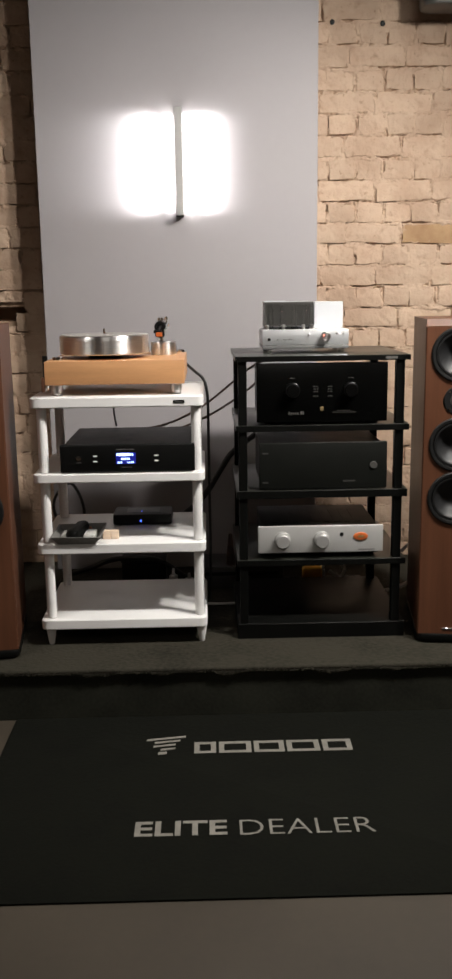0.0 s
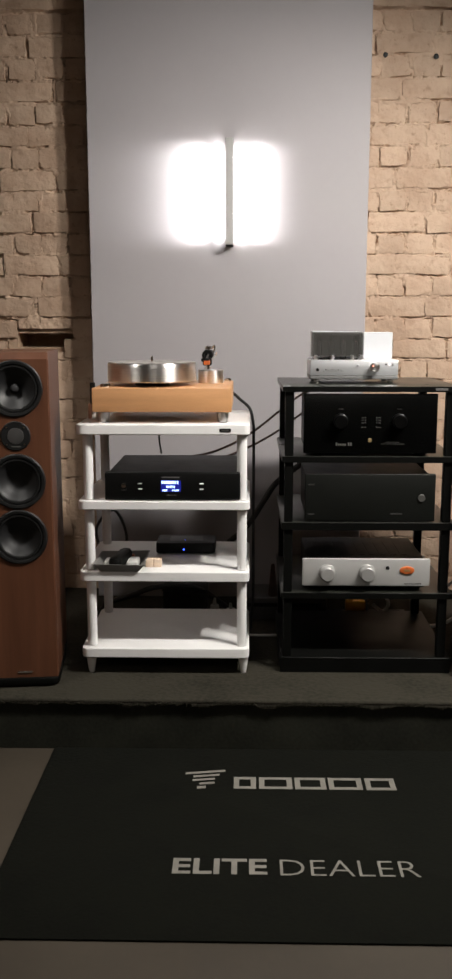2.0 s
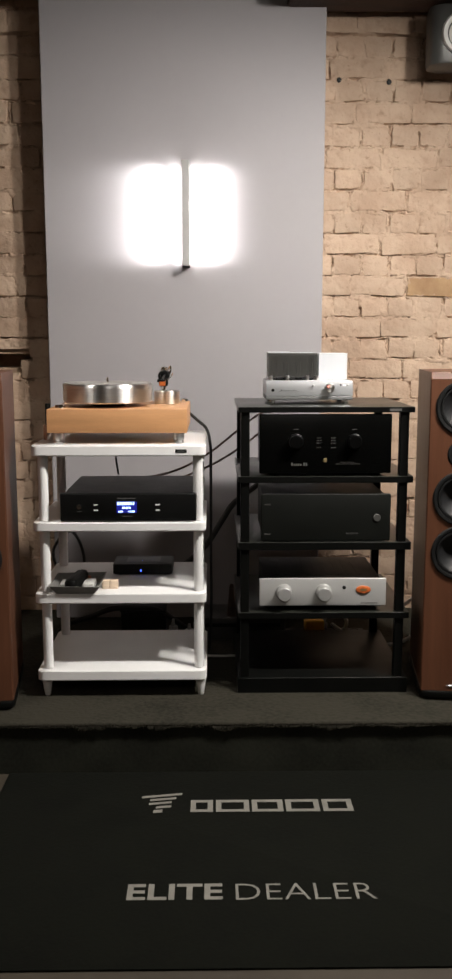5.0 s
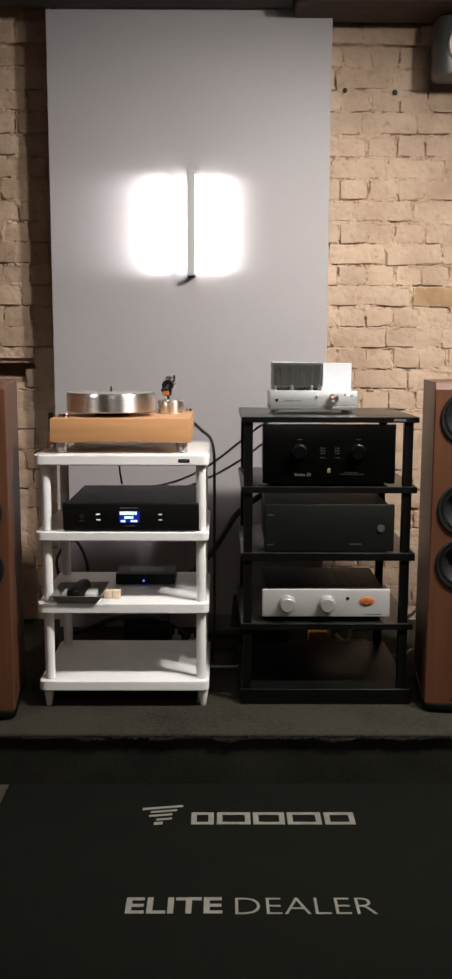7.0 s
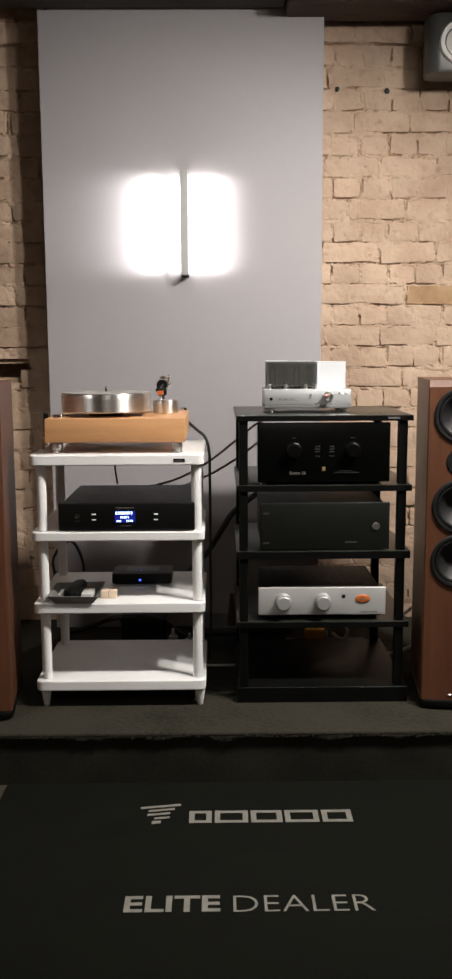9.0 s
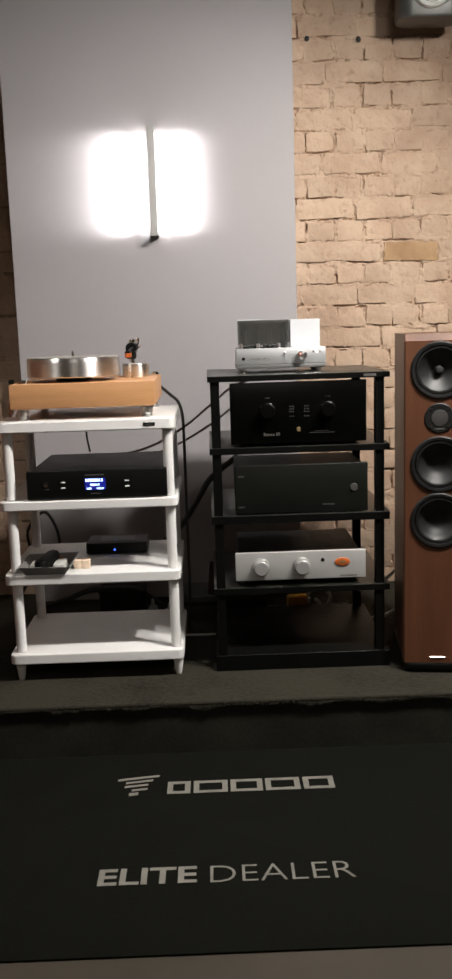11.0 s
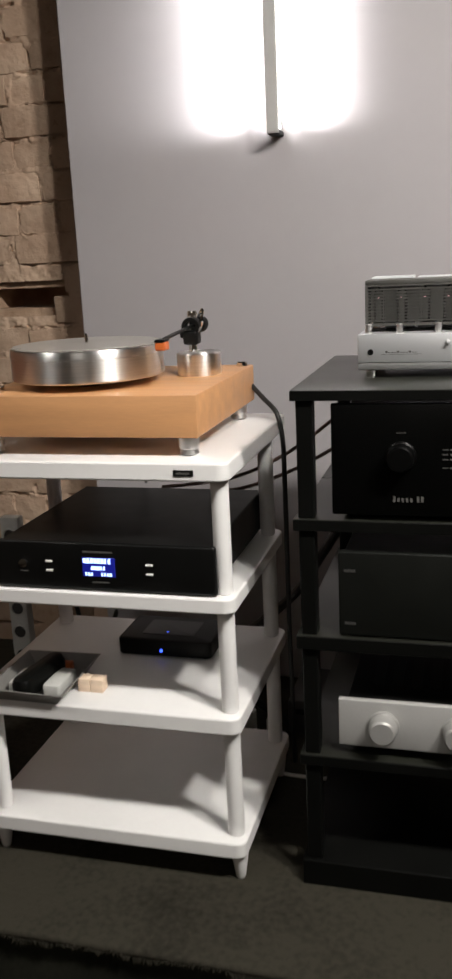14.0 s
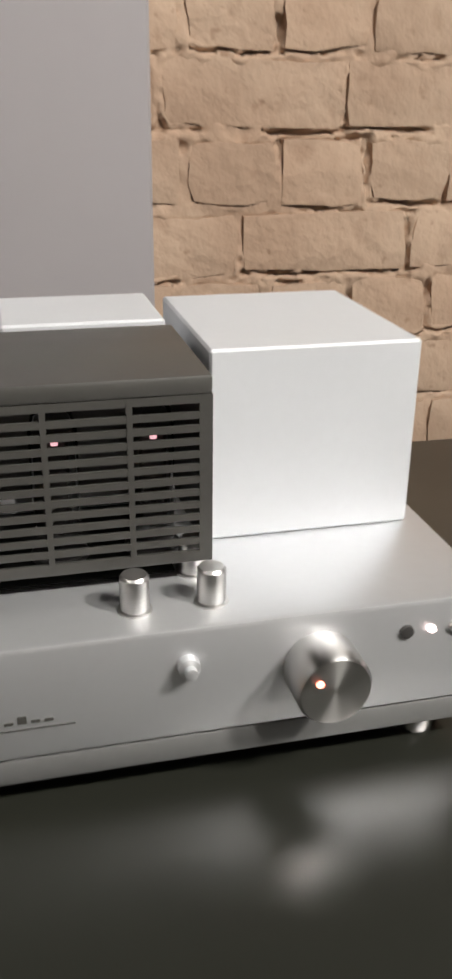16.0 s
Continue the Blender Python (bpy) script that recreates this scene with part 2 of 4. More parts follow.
# ---- mesh helpers ----
def box(x0, x1, y0, y1, z0, z1, bevel=0.0, seg=2, bm=None):
    own = bmesh.new()
    bmesh.ops.create_cube(own, size=1)
    for v in own.verts:
        v.co = Vector((x0 if v.co.x < 0 else x1, y0 if v.co.y < 0 else y1, z0 if v.co.z < 0 else z1))
    if bevel:
        bmesh.ops.bevel(own, geom=own.edges[:], offset=bevel, segments=seg, profile=0.5, affect="EDGES")
    return merge(bm, own)


def merge(bm, own):
    if bm is None:
        return own
    tmp = bpy.data.meshes.new("tmp")
    own.to_mesh(tmp)
    own.free()
    bm.from_mesh(tmp)
    bpy.data.meshes.remove(tmp)
    return bm


def slab(x0, x1, y0, y1, z0, z1, corner, edge, bm=None):
    """A board with round corners in plan and soft edges."""
    own, pts = bmesh.new(), []
    for cx, cy, a0 in ((x1 - corner, y1 - corner, 0), (x0 + corner, y1 - corner, 90), (x0 + corner, y0 + corner, 180), (x1 - corner, y0 + corner, 270)):
        for k in range(7):
            a = radians(a0 + 15 * k)
            pts.append((cx + corner * math.cos(a), cy + corner * math.sin(a)))
    rings = []
    for inset, z in ((edge, z0), (edge * 0.3, z0 + edge * 0.3), (0, z0 + edge), (0, z1 - edge), (edge * 0.3, z1 - edge * 0.3), (edge, z1)):
        mx, my = (x0 + x1) / 2, (y0 + y1) / 2
        fx, fy = 1 - 2 * inset / (x1 - x0), 1 - 2 * inset / (y1 - y0)
        rings.append([own.verts.new((mx + (x - mx) * fx, my + (y - my) * fy, z)) for x, y in pts])
    n = len(pts)
    for a, b in zip(rings, rings[1:]):
        for i in range(n):
            own.faces.new((a[i], a[(i + 1) % n], b[(i + 1) % n], b[i]))
    own.faces.new(rings[-1])
    own.faces.new(rings[0][::-1])
    return merge(bm, own)


def lathe(profile, m=None, n=32, bm=None, cap=True):
    """Turns (radius, height) pairs about z; m places the result."""
    own, rings = bmesh.new(), []
    for r, z in profile:
        if r < 1e-6:
            rings.append([own.verts.new((0, 0, z))])
        else:
            rings.append([own.verts.new((r * math.cos(2 * math.pi * k / n), r * math.sin(2 * math.pi * k / n), z)) for k in range(n)])
    for a, b in zip(rings, rings[1:]):
        for i in range(n):
            j = (i + 1) % n
            if len(a) == 1 and len(b) > 1:
                own.faces.new((a[0], b[j], b[i]))
            elif len(b) == 1 and len(a) > 1:
                own.faces.new((a[i], a[j], b[0]))
            elif len(a) > 1:
                own.faces.new((a[i], a[j], b[j], b[i]))
    for r, flip in ((rings[0], True), (rings[-1], False)):
        if len(r) > 1 and cap:
            own.faces.new(r[::-1] if flip else r)
    bmesh.ops.recalc_face_normals(own, faces=own.faces[:])
    if m is not None:
        bmesh.ops.transform(own, matrix=m, verts=own.verts[:])
    return merge(bm, own)


def cyl(x, y, z0, z1, r, r1=None, soft=0.001, n=28, bm=None):
    r1 = r if r1 is None else r1
    return lathe([(0, z0), (r - soft, z0), (r, z0 + soft), (r1, z1 - soft), (r1 - soft, z1), (0, z1)], Matrix.Translation((x, y, 0)), n, bm)


def front(x, y, z):
    """Places a turned shape with its axis towards the viewer (-y)."""
    return Matrix.Translation((x, y, z)) @ Matrix.Rotation(radians(90), 4, "X")


def tube(points, r, n=8, bm=None, step=8):
    """A round cable through the points, smoothed."""
    P = [Vector(p) for p in points]
    path = []
    for i in range(len(P) - 1):
        a, b, c, d = P[max(i - 1, 0)], P[i], P[i + 1], P[min(i + 2, len(P) - 1)]
        for k in range(step):
            t = k / step
            path.append(0.5 * (2 * b + (c - a) * t + (2 * a - 5 * b + 4 * c - d) * t * t + (3 * b - a - 3 * c + d) * t ** 3))
    path.append(P[-1])
    own, rings = bmesh.new(), []
    for i, p in enumerate(path):
        d = (path[min(i + 1, len(path) - 1)] - path[max(i - 1, 0)]).normalized()
        u = d.cross(Vector((0.13, 0.31, 0.94))).normalized()
        w = d.cross(u)
        rings.append([own.verts.new(p + r * (u * math.cos(2 * math.pi * k / n) + w * math.sin(2 * math.pi * k / n))) for k in range(n)])
    for a, b in zip(rings, rings[1:]):
        for i in range(n):
            own.faces.new((a[i], a[(i + 1) % n], b[(i + 1) % n], b[i]))
    own.faces.new(rings[0][::-1])
    own.faces.new(rings[-1])
    bmesh.ops.recalc_face_normals(own, faces=own.faces[:])
    return merge(bm, own)


def mesh_of(name, bm, mat, smooth=True):
    me = bpy.data.meshes.new(name)
    bm.to_mesh(me)
    bm.free()
    if mat:
        me.materials.append(mat)
    if smooth:
        me.polygons.foreach_set("use_smooth", [True] * len(me.polygons))
        me.set_sharp_from_angle(angle=radians(35))
    return me


def part(name, bm, mat, parent, label="", smooth=True):
    ob = new(name, mesh_of(name, bm, mat, smooth))
    ob.parent = parent
    if label:
        ob["label"] = label
    return ob


def thing(name, place, label, category, group="", turn=0.0):
    ob = new(name)
    ob.empty_display_size = 0.05
    ob.matrix_world = Matrix.Translation(place) @ Matrix.Rotation(radians(turn), 4, "Z")
    return tagged(ob, label, category, group)


def structure(name, bm, mat, label, category, smooth=False):
    return tagged(new(name, mesh_of(name, bm, mat, smooth)), label, category, kind="structure")


def text_mesh(words, size, depth=0.0004, bold=0.0, wide=1.0):
    """Flat raised writing in the built-in font, centred, in the xy plane."""
    cu = bpy.data.curves.new("writing", "FONT")
    cu.body, cu.size, cu.extrude, cu.offset = words, size, depth, bold
    cu.align_x, cu.align_y = "CENTER", "CENTER"
    cu.resolution_u = 3
    ob = bpy.data.objects.new("writing", cu)
    scene.collection.objects.link(ob)
    bpy.context.view_layer.update()
    me = bpy.data.meshes.new_from_object(ob.evaluated_get(bpy.context.evaluated_depsgraph_get()))
    bpy.data.objects.remove(ob)
    xs, ys = [v.co.x for v in me.vertices], [v.co.y for v in me.vertices]
    bm = bmesh.new()
    bm.from_mesh(me)
    bpy.data.meshes.remove(me)
    return bm, min(xs), max(xs), min(ys), max(ys)


# ---- the room ----
X0, X1, Y0, WALL_Y, TOP = -2.6, 2.8, -1.4, 4.05, 2.86
PODIUM_Z, PODIUM_Y = 0.175, 2.785
structure("floor", box(X0, X1, Y0, WALL_Y + 0.2, -0.1, 0), FLOOR, "dull brown-grey hard floor of the showroom", "floor")
structure("wall_south", box(X0 - 0.15, X1 + 0.15, Y0 - 0.15, Y0, -0.1, TOP + 0.1), PLASTER, "plain warm plaster wall behind the viewer", "wall")
structure("wall_west", box(X0 - 0.15, X0, Y0, WALL_Y + 0.2, -0.1, TOP + 0.1), PLASTER, "plain warm plaster side wall", "wall")
structure("wall_east", box(X1, X1 + 0.15, Y0, WALL_Y + 0.2, -0.1, TOP + 0.1), PLASTER, "plain warm plaster side wall", "wall")
structure("ceiling", box(X0, X1, Y0, WALL_Y + 0.2, TOP, TOP + 0.1), CEILING, "dark stained timber ceiling above the racks", "ceiling")
# a gap where half a brick is missing goes deep into the wall
GX0, GX1, GZ0, GZ1 = -1.02, -0.775, 1.252, 1.312
CORE_Y = WALL_Y + 0.014
north = box(X0, X1, CORE_Y, WALL_Y + 0.2, 0, GZ0)
box(X0, X1, CORE_Y, WALL_Y + 0.2, GZ1, TOP, bm=north)
box(X0, GX0, CORE_Y, WALL_Y + 0.2, GZ0, GZ1, bm=north)
box(GX1, X1, CORE_Y, WALL_Y + 0.2, GZ0, GZ1, bm=north)
box(GX0 - 0.02, GX1 + 0.02, WALL_Y + 0.2, WALL_Y + 0.24, GZ0 - 0.02, GZ1 + 0.02, bm=north)
bmesh.ops.remove_doubles(north, verts=north.verts[:], dist=0.0001)
wall = structure("wall_north", north, MORTAR, "cream-painted old brick wall with rough joints", "wall")
structure("panel", box(-0.671, 0.466, PANEL_Y, WALL_Y - 0.003, PODIUM_Z, 2.758, 0.003, 1), PANEL, "tall matt light-grey boxed panel on the brick wall", "wall panel")
structure("beam", box(X0, X1, 3.80, WALL_Y - 0.025, 2.762, TOP, 0.015, 2), DARKBEAM, "dark grey-brown ceiling beam above the brick wall", "beam")
beam_lip = box(X0, 0.31, 3.77, 3.909, 2.694, 2.757, 0.012, 2)
structure("trim", beam_lip, DARKBEAM, "dark grey-brown timber edging under the ceiling beam", "trim")
structure("trim", box(0.31, X1, 3.74, 3.975, 2.666, 2.759, 0.014, 2), BEAM, "reddish rough timber edging under the ceiling beam", "trim")
# Black front runs to the floor and stands in for the shaded recess.
structure("podium", box(X0 + 0.004, X1 - 0.004, PODIUM_Y + 0.012, WALL_Y - 0.002, 0.0005, PODIUM_Z - 0.0152), MATBLACK, "low podium along the brick wall, its black front drawn down over a shaded recess", "podium")
carpet = structure("podium_carpet", box(X0 + 0.006, X1 - 0.006, PODIUM_Y, WALL_Y - 0.003, PODIUM_Z - 0.015, PODIUM_Z, 0.007, 4), CARPET, "worn dark grey carpet covering the podium", "carpet", True)
# frayed fibres along the carpet's front edge
fray = np.random.RandomState(5)
fv, ff = [], []
for k in range(3000):
    fx = fray.uniform(-1.4, 1.6)
    fl = fray.uniform(0.003, 0.009) + 0.03 * max(0.0, noise.noise(Vector((fx * 9, 0, 0))) + 0.4 * noise.noise(Vector((fx * 31, 0, 5))))
    fz = PODIUM_Z - fray.uniform(0.003, 0.012)
    lean, out, wide = fray.uniform(-0.006, 0.006), fray.uniform(0.0, 0.003), fray.uniform(0.0012, 0.0026)
    o = len(fv)
    fv += [(fx - wide, PODIUM_Y + 0.003, fz), (fx + wide, PODIUM_Y + 0.003, fz), (fx, PODIUM_Y + 0.006, fz - 0.003), (fx + lean, PODIUM_Y - out, fz - fl)]
    ff += [(o, o + 1, o + 3), (o + 1, o + 2, o + 3), (o + 2, o, o + 3)]
fringe = bpy.data.meshes.new("fringe")
fringe.from_pydata(fv, [], ff)
fringe.materials.append(CARPET)
ob = new("fringe", fringe)
ob.parent = carpet
tagged(ob, kind="stuff")

# ---- floor mat with its writing ----
mat_thing = thing("floor_mat", (0.11, 2.38, 0), "thin black floor mat with pale grey lettering", "floor mat")
part("mat_sheet", slab(-0.75, 0.75, -0.523, 0.415, 0.0005, 0.006, 0.012, 0.002), MAT, mat_thing)


def writing(words, x0, x1, y0, y1, z, parent, mat, bold=0.0):
    bm, a, b, c, d = text_mesh(words, 0.1, 0.0003, bold)
    for v in bm.verts:
        v.co = Vector((x0 + (v.co.x - a) / (b - a) * (x1 - x0), y0 + (v.co.y - c) / (d - c) * (y1 - y0), z + v.co.z))
    return part("lettering", bm, mat, parent, smooth=False)


writing("ELITE", -0.316, -0.078, -0.272, -0.205, 0.0068, mat_thing, PRINT, 0.0022)
writing("DEALER", -0.046, 0.302, -0.274, -0.207, 0.0068, mat_thing, PRINT, -0.0014)
# the maker's mark: five plain hollow blocks and a swirl of tapering bars
for k, (a, b) in enumerate(((-0.168, -0.102), (-0.093, 0.005), (0.013, 0.105), (0.113, 0.212), (0.222, 0.310))):
    bm = bmesh.new()
    for q in ((a, b, 0.212, 0.226), (a, b, 0.156, 0.170), (a, a + 0.016, 0.170, 0.212), (b - 0.016, b, 0.170, 0.212)):
        box(q[0], q[1], q[2], q[3], 0.0062, 0.0070, bm=bm)
    part("mark_block", bm, PRINT, mat_thing, smooth=False)
for x0, x1, y0, y1 in ((-0.315, -0.195, 0.240, 0.252), (-0.290, -0.212, 0.222, 0.233), (-0.292, -0.225, 0.199, 0.210), (-0.270, -0.225, 0.178, 0.189), (-0.276, -0.250, 0.152, 0.168)):
    bm = box(x0, x1, y0, y1, 0.0062, 0.0070)
    for v in bm.verts:
        v.co.y += (v.co.x - x0) * 0.16
    part("mark_stroke", bm, PRINT, mat_thing, smooth=False)

# ---- wall lamp ----
lampo = thing("wall_lamp", (LAMP_X, PANEL_Y, LAMP_Z0), "slim brushed-metal wall lamp glowing white to both sides", "wall lamp")
LH = LAMP_Z1 - LAMP_Z0
part("housing", box(-0.015, 0.015, -0.070, -0.056, 0, LH, 0.0015, 1), ALUFACE, lampo)
part("end_cap", box(-0.015, 0.015, -0.056, 0, -0.002, 0.008, 0.001, 1), GREYMET, lampo)
part("end_cap", box(-0.015, 0.015, -0.056, 0, LH - 0.008, LH + 0.002, 0.001, 1), GREYMET, lampo)
part("core", box(-0.010, 0.010, -0.0555, -0.0005, 0.009, LH - 0.009, 0.001, 1), ALU, lampo)
for s in (-1, 1):
    part("led_strip", box(s * 0.0125 - 0.0022, s * 0.0125 + 0.0022, -0.050, -0.036, 0.012, LH - 0.012), EMITTER, lampo, "glowing white led strip")

# ---- small loudspeaker high on the brick wall ----
ws = thing("wall_loudspeaker", (0.99, WALL_Y - 0.012, 2.548), "small grey wall loudspeaker with a white driver ring", "loudspeaker")
part("bracket", box(-0.05, 0.05, -0.06, 0, -0.04, 0.04, 0.004), GREYMET, ws)
part("shell", slab(-0.122, 0.122, -0.20, -0.055, -0.112, 0.112, 0.05, 0.012), SPKGREY, ws)
part("driver_ring", lathe([(0.060, 0.174), (0.063, 0.186), (0.078, 0.188), (0.083, 0.18), (0.083, 0.174)], Matrix.Translation((0, -0.026, 0)) @ Matrix.Rotation(radians(90), 4, "X"), 40, cap=False), SPKWHITE, ws, "white ring")
part("cone", lathe([(0, 0.184), (0.03, 0.182), (0.055, 0.176), (0.055, 0.1745), (0, 0.1745)], Matrix.Translation((0, -0.026, 0)) @ Matrix.Rotation(radians(90), 4, "X"), 36), SPKWHITE, ws, "white cone")


# ---- floor-standing loudspeakers ----
def loudspeaker(place, turn):
    s = thing("floor_loudspeaker", place, "tall walnut floor-standing loudspeaker with black drivers on a plinth", "loudspeaker", "pair of loudspeakers", turn)
    w, d, h = 0.108, 0.39, 1.09
    part("plinth", slab(-w - 0.004, w + 0.004, -0.010, d + 0.004, 0.006, 0.032, 0.03, 0.006), BLACKLAC, s, "black plinth")
    for fx in (-0.1, 0.1):
        for fy in (0.02, 0.36):
            part("spike", cyl(fx, fy, 0, 0.01, 0.004, 0.009), CHROME, s)
    cab = bmesh.new()
    # cabinet with a chamfered top front edge; the baffle closes its front
    c, t = 0.004, 0.024
    prof = [(-w, d), (-w, c), (-w + c, 0), (w - c, 0), (w, c), (w, d)]
    lo = [cab.verts.new((x, y, 0.032)) for x, y in prof]
    hi = [cab.verts.new((x, y, h - (t if y <= c else 0))) for x, y in prof]
    ch = [cab.verts.new((x, t * 0.8, h)) for x in (-w + c, w - c)]
    for i in (0, 1, 3, 4, 5):
        k = (i + 1) % 6
        cab.faces.new((lo[i], lo[k], hi[k], hi[i]))
    cab.faces.new((hi[1], hi[2], ch[0]))
    cab.faces.new((hi[2], hi[3], ch[1], ch[0]))
    cab.faces.new((hi[3], hi[4], ch[1]))
    cab.faces.new((hi[0], hi[1], ch[0], ch[1], hi[4], hi[5]))
    cab.faces.new(lo[::-1])
    bmesh.ops.recalc_face_normals(cab, faces=cab.faces[:])
    part("cabinet", cab, WALNUT, s, smooth=False)
    DRIVERS = ((0.978, 0.089), (0.685, 0.089), (0.505, 0.089))
    baf, zt = bmesh.new(), h - t
    bw = w - c
    for z, r in DRIVERS:
        ztop, zbot, n = z + r + 0.0015, z - r - 0.0015, 40
        if zt - ztop > 0.0005:
            baf.faces.new([baf.verts.new(q) for q in ((-bw, 0, ztop), (bw, 0, ztop), (bw, 0, zt), (-bw, 0, zt))])
        inner, outer, rear = [], [], []
        for k in range(n):
            a = 2 * math.pi * (k + 0.5) / n
            ca, sa_ = math.cos(a), math.sin(a)
            inner.append(baf.verts.new(((r - 0.006) * ca, 0, z + (r - 0.006) * sa_)))
            rear.append(baf.verts.new(((r - 0.006) * ca, 0.045, z + (r - 0.006) * sa_)))
            f = min(bw / max(abs(ca), 1e-6), (ztop - z) / max(abs(sa_), 1e-6))
            outer.append(baf.verts.new((f * ca, 0, z + f * sa_)))
        for k in range(n):
            q = (k + 1) % n
            baf.faces.new((inner[k], inner[q], outer[q], outer[k]))
            baf.faces.new((inner[q], inner[k], rear[k], rear[q]))
        for k in (n // 8 - 1, 3 * n // 8 - 1, 5 * n // 8 - 1, 7 * n // 8 - 1):
            o, q = outer[k], outer[(k + 1) % n]
            x = math.copysign(bw, o.co.x)
            zz = ztop if o.co.z > z else zbot
            baf.faces.new((o, q, baf.verts.new((x, 0, zz))))
        zt = zbot
    baf.faces.new([baf.verts.new(q) for q in ((-bw, 0, 0.032), (bw, 0, 0.032), (bw, 0, zt), (-bw, 0, zt))])
    bmesh.ops.remove_doubles(baf, verts=baf.verts[:], dist=0.0002)
    bmesh.ops.recalc_face_normals(baf, faces=baf.faces[:])
    part("baffle", baf, WALNUT, s, smooth=False)
    for z, r in DRIVERS:
        drv = part("woofer", lathe([(0.074, 0.0), (0.077, 0.006), (r - 0.004, 0.007), (r, 0.004), (r, 0.0)], front(0, 0, z), 44, cap=False), RUBBER, s, "black rubber ring")
        part("surround", lathe([(0.0745, -0.002), (0.072, 0.004), (0.067, 0.004), (0.064, -0.002), (0.064, -0.004), (0.0745, -0.004)], front(0, 0, z), 44, cap=False), RUBBER, drv)
        if z > 0.9:
            part("cone", lathe([(0.0645, -0.002), (0.045, -0.016), (0.020, -0.034), (0.0, -0.035)], front(0, 0, z), 44, cap=False), CONE, drv)
            part("phase_plug", lathe([(0.014, -0.034), (0.013, -0.018), (0.008, -0.011), (0, -0.009)], front(0, 0, z), 24), DUSTCAP, drv)
        else:
            part("cone", lathe([(0.0645, -0.002), (0.056, -0.012), (0.050, -0.014), (0.040, -0.024), (0.022, -0.032), (0.0, -0.035)], front(0, 0, z), 44, cap=False), CONE, drv)
    tw = part("tweeter", lathe([(0, 0.003), (0.044, 0.004), (0.047, 0.002), (0.047, -0.001)], front(0, 0, 0.83), 36), RUBBER, s)
    part("dome", lathe([(0.026, 0.0035), (0.025, 0.0055), (0.018, 0.0062), (0.009, 0.0068), (0, 0.007)], front(0, 0, 0.83), 24), PLASTIC, tw, "soft grey dome")
    for a in (45, 135, 225, 315):
        part("screw", lathe([(0, 0.003), (0.003, 0.006), (0, 0.0065)], front(0.038 * math.cos(radians(a)), 0, 0.83 + 0.038 * math.sin(radians(a))), 10), CHROME, tw)
    part("tweeter_badge", box(-0.014, 0.014, -0.0055, -0.0035, 0.795, 0.798), DIMPRINT, tw)
    part("maker_badge", box(-0.024, 0.024, -0.003, 0.001, 0.048, 0.0535, 0.0008, 1), CHROME, s, "small silver badge")
    return s


loudspeaker((0.812, 2.955, PODIUM_Z), -7)
loudspeaker((-0.748, 2.885, PODIUM_Z), 7)

# ---- white rack ----
wr = thing("hifi_rack", (-0.296, 3.21, PODIUM_Z), "white lacquered four-shelf hi-fi rack with round posts", "rack")
SH = ((1.030, 0.034), (0.777, 0.030), (0.537, 0.034), (0.270, 0.034))
WX, WY0, WY1 = 0.284, -0.218, 0.23
for z, th in SH:
    top = z - PODIUM_Z
    sh = part("shelf", slab(-WX, WX, WY0, WY1 + (0.06 if z > 1 else 0.0), top - th, top, 0.022, 0.0035), WHITE, wr)
    sh.data.set_sharp_from_angle(angle=radians(20))
    if z > 1:
        bd = part("badge", box(0.185, 0.222, WY0 - 0.002, WY0 + 0.004, top - 0.0235, top - 0.0125, 0.001, 1), BLACKMET, sh, "small black badge")
        part("badge_print", box(0.191, 0.216, WY0 - 0.0026, WY0 - 0.0018, top - 0.0195, top - 0.0165), DIMPRINT, sh)
for (za, ta), (zb, tb) in zip(SH, SH[1:]):
    for px in (-0.251, 0.258):
        for py in (-0.180, 0.185):
            part("post", cyl(px, py, zb - PODIUM_Z, za - ta - PODIUM_Z, 0.0165, soft=0.002), WHITE, wr)
for px in (-0.256, 0.264):
    for py in (-0.185, 0.19):
        part("foot", lathe([(0, 0), (0.008, 0), (0.010, 0.004), (0.016, 0.045), (0.0165, SH[3][0] - SH[3][1] - PODIUM_Z), (0, SH[3][0] - SH[3][1] - PODIUM_Z)], Matrix.Translation((px, py, 0)), 24), WHITE, wr)

# ---- turntable ----
tt = thing("turntable", (-0.297, 3.03, 1.030), "honey-coloured wooden turntable with a thick steel platter", "turntable")
part("plinth", box(-0.233, 0.224, 0, 0.436, 0.037, 0.115, 0.003, 2), BEECH, tt, "honey-coloured wooden block")
for fx in (-0.2, 0.195):
    for fy in (0.035, 0.4):
        ft = part("foot", lathe([(0, 0.012), (0.017, 0.012), (0.019, 0.014), (0.019, 0.033), (0.015, 0.0368), (0, 0.0368)], Matrix.Translation((fx, fy, 0)), 28), STEEL, tt, "polished metal foot")
        part("foot_pad", lathe([(0, 0.0003), (0.014, 0.0003), (0.018, 0.003), (0.016, 0.0118), (0, 0.0118)], Matrix.Translation((fx, fy, 0)), 28), STEEL, ft)
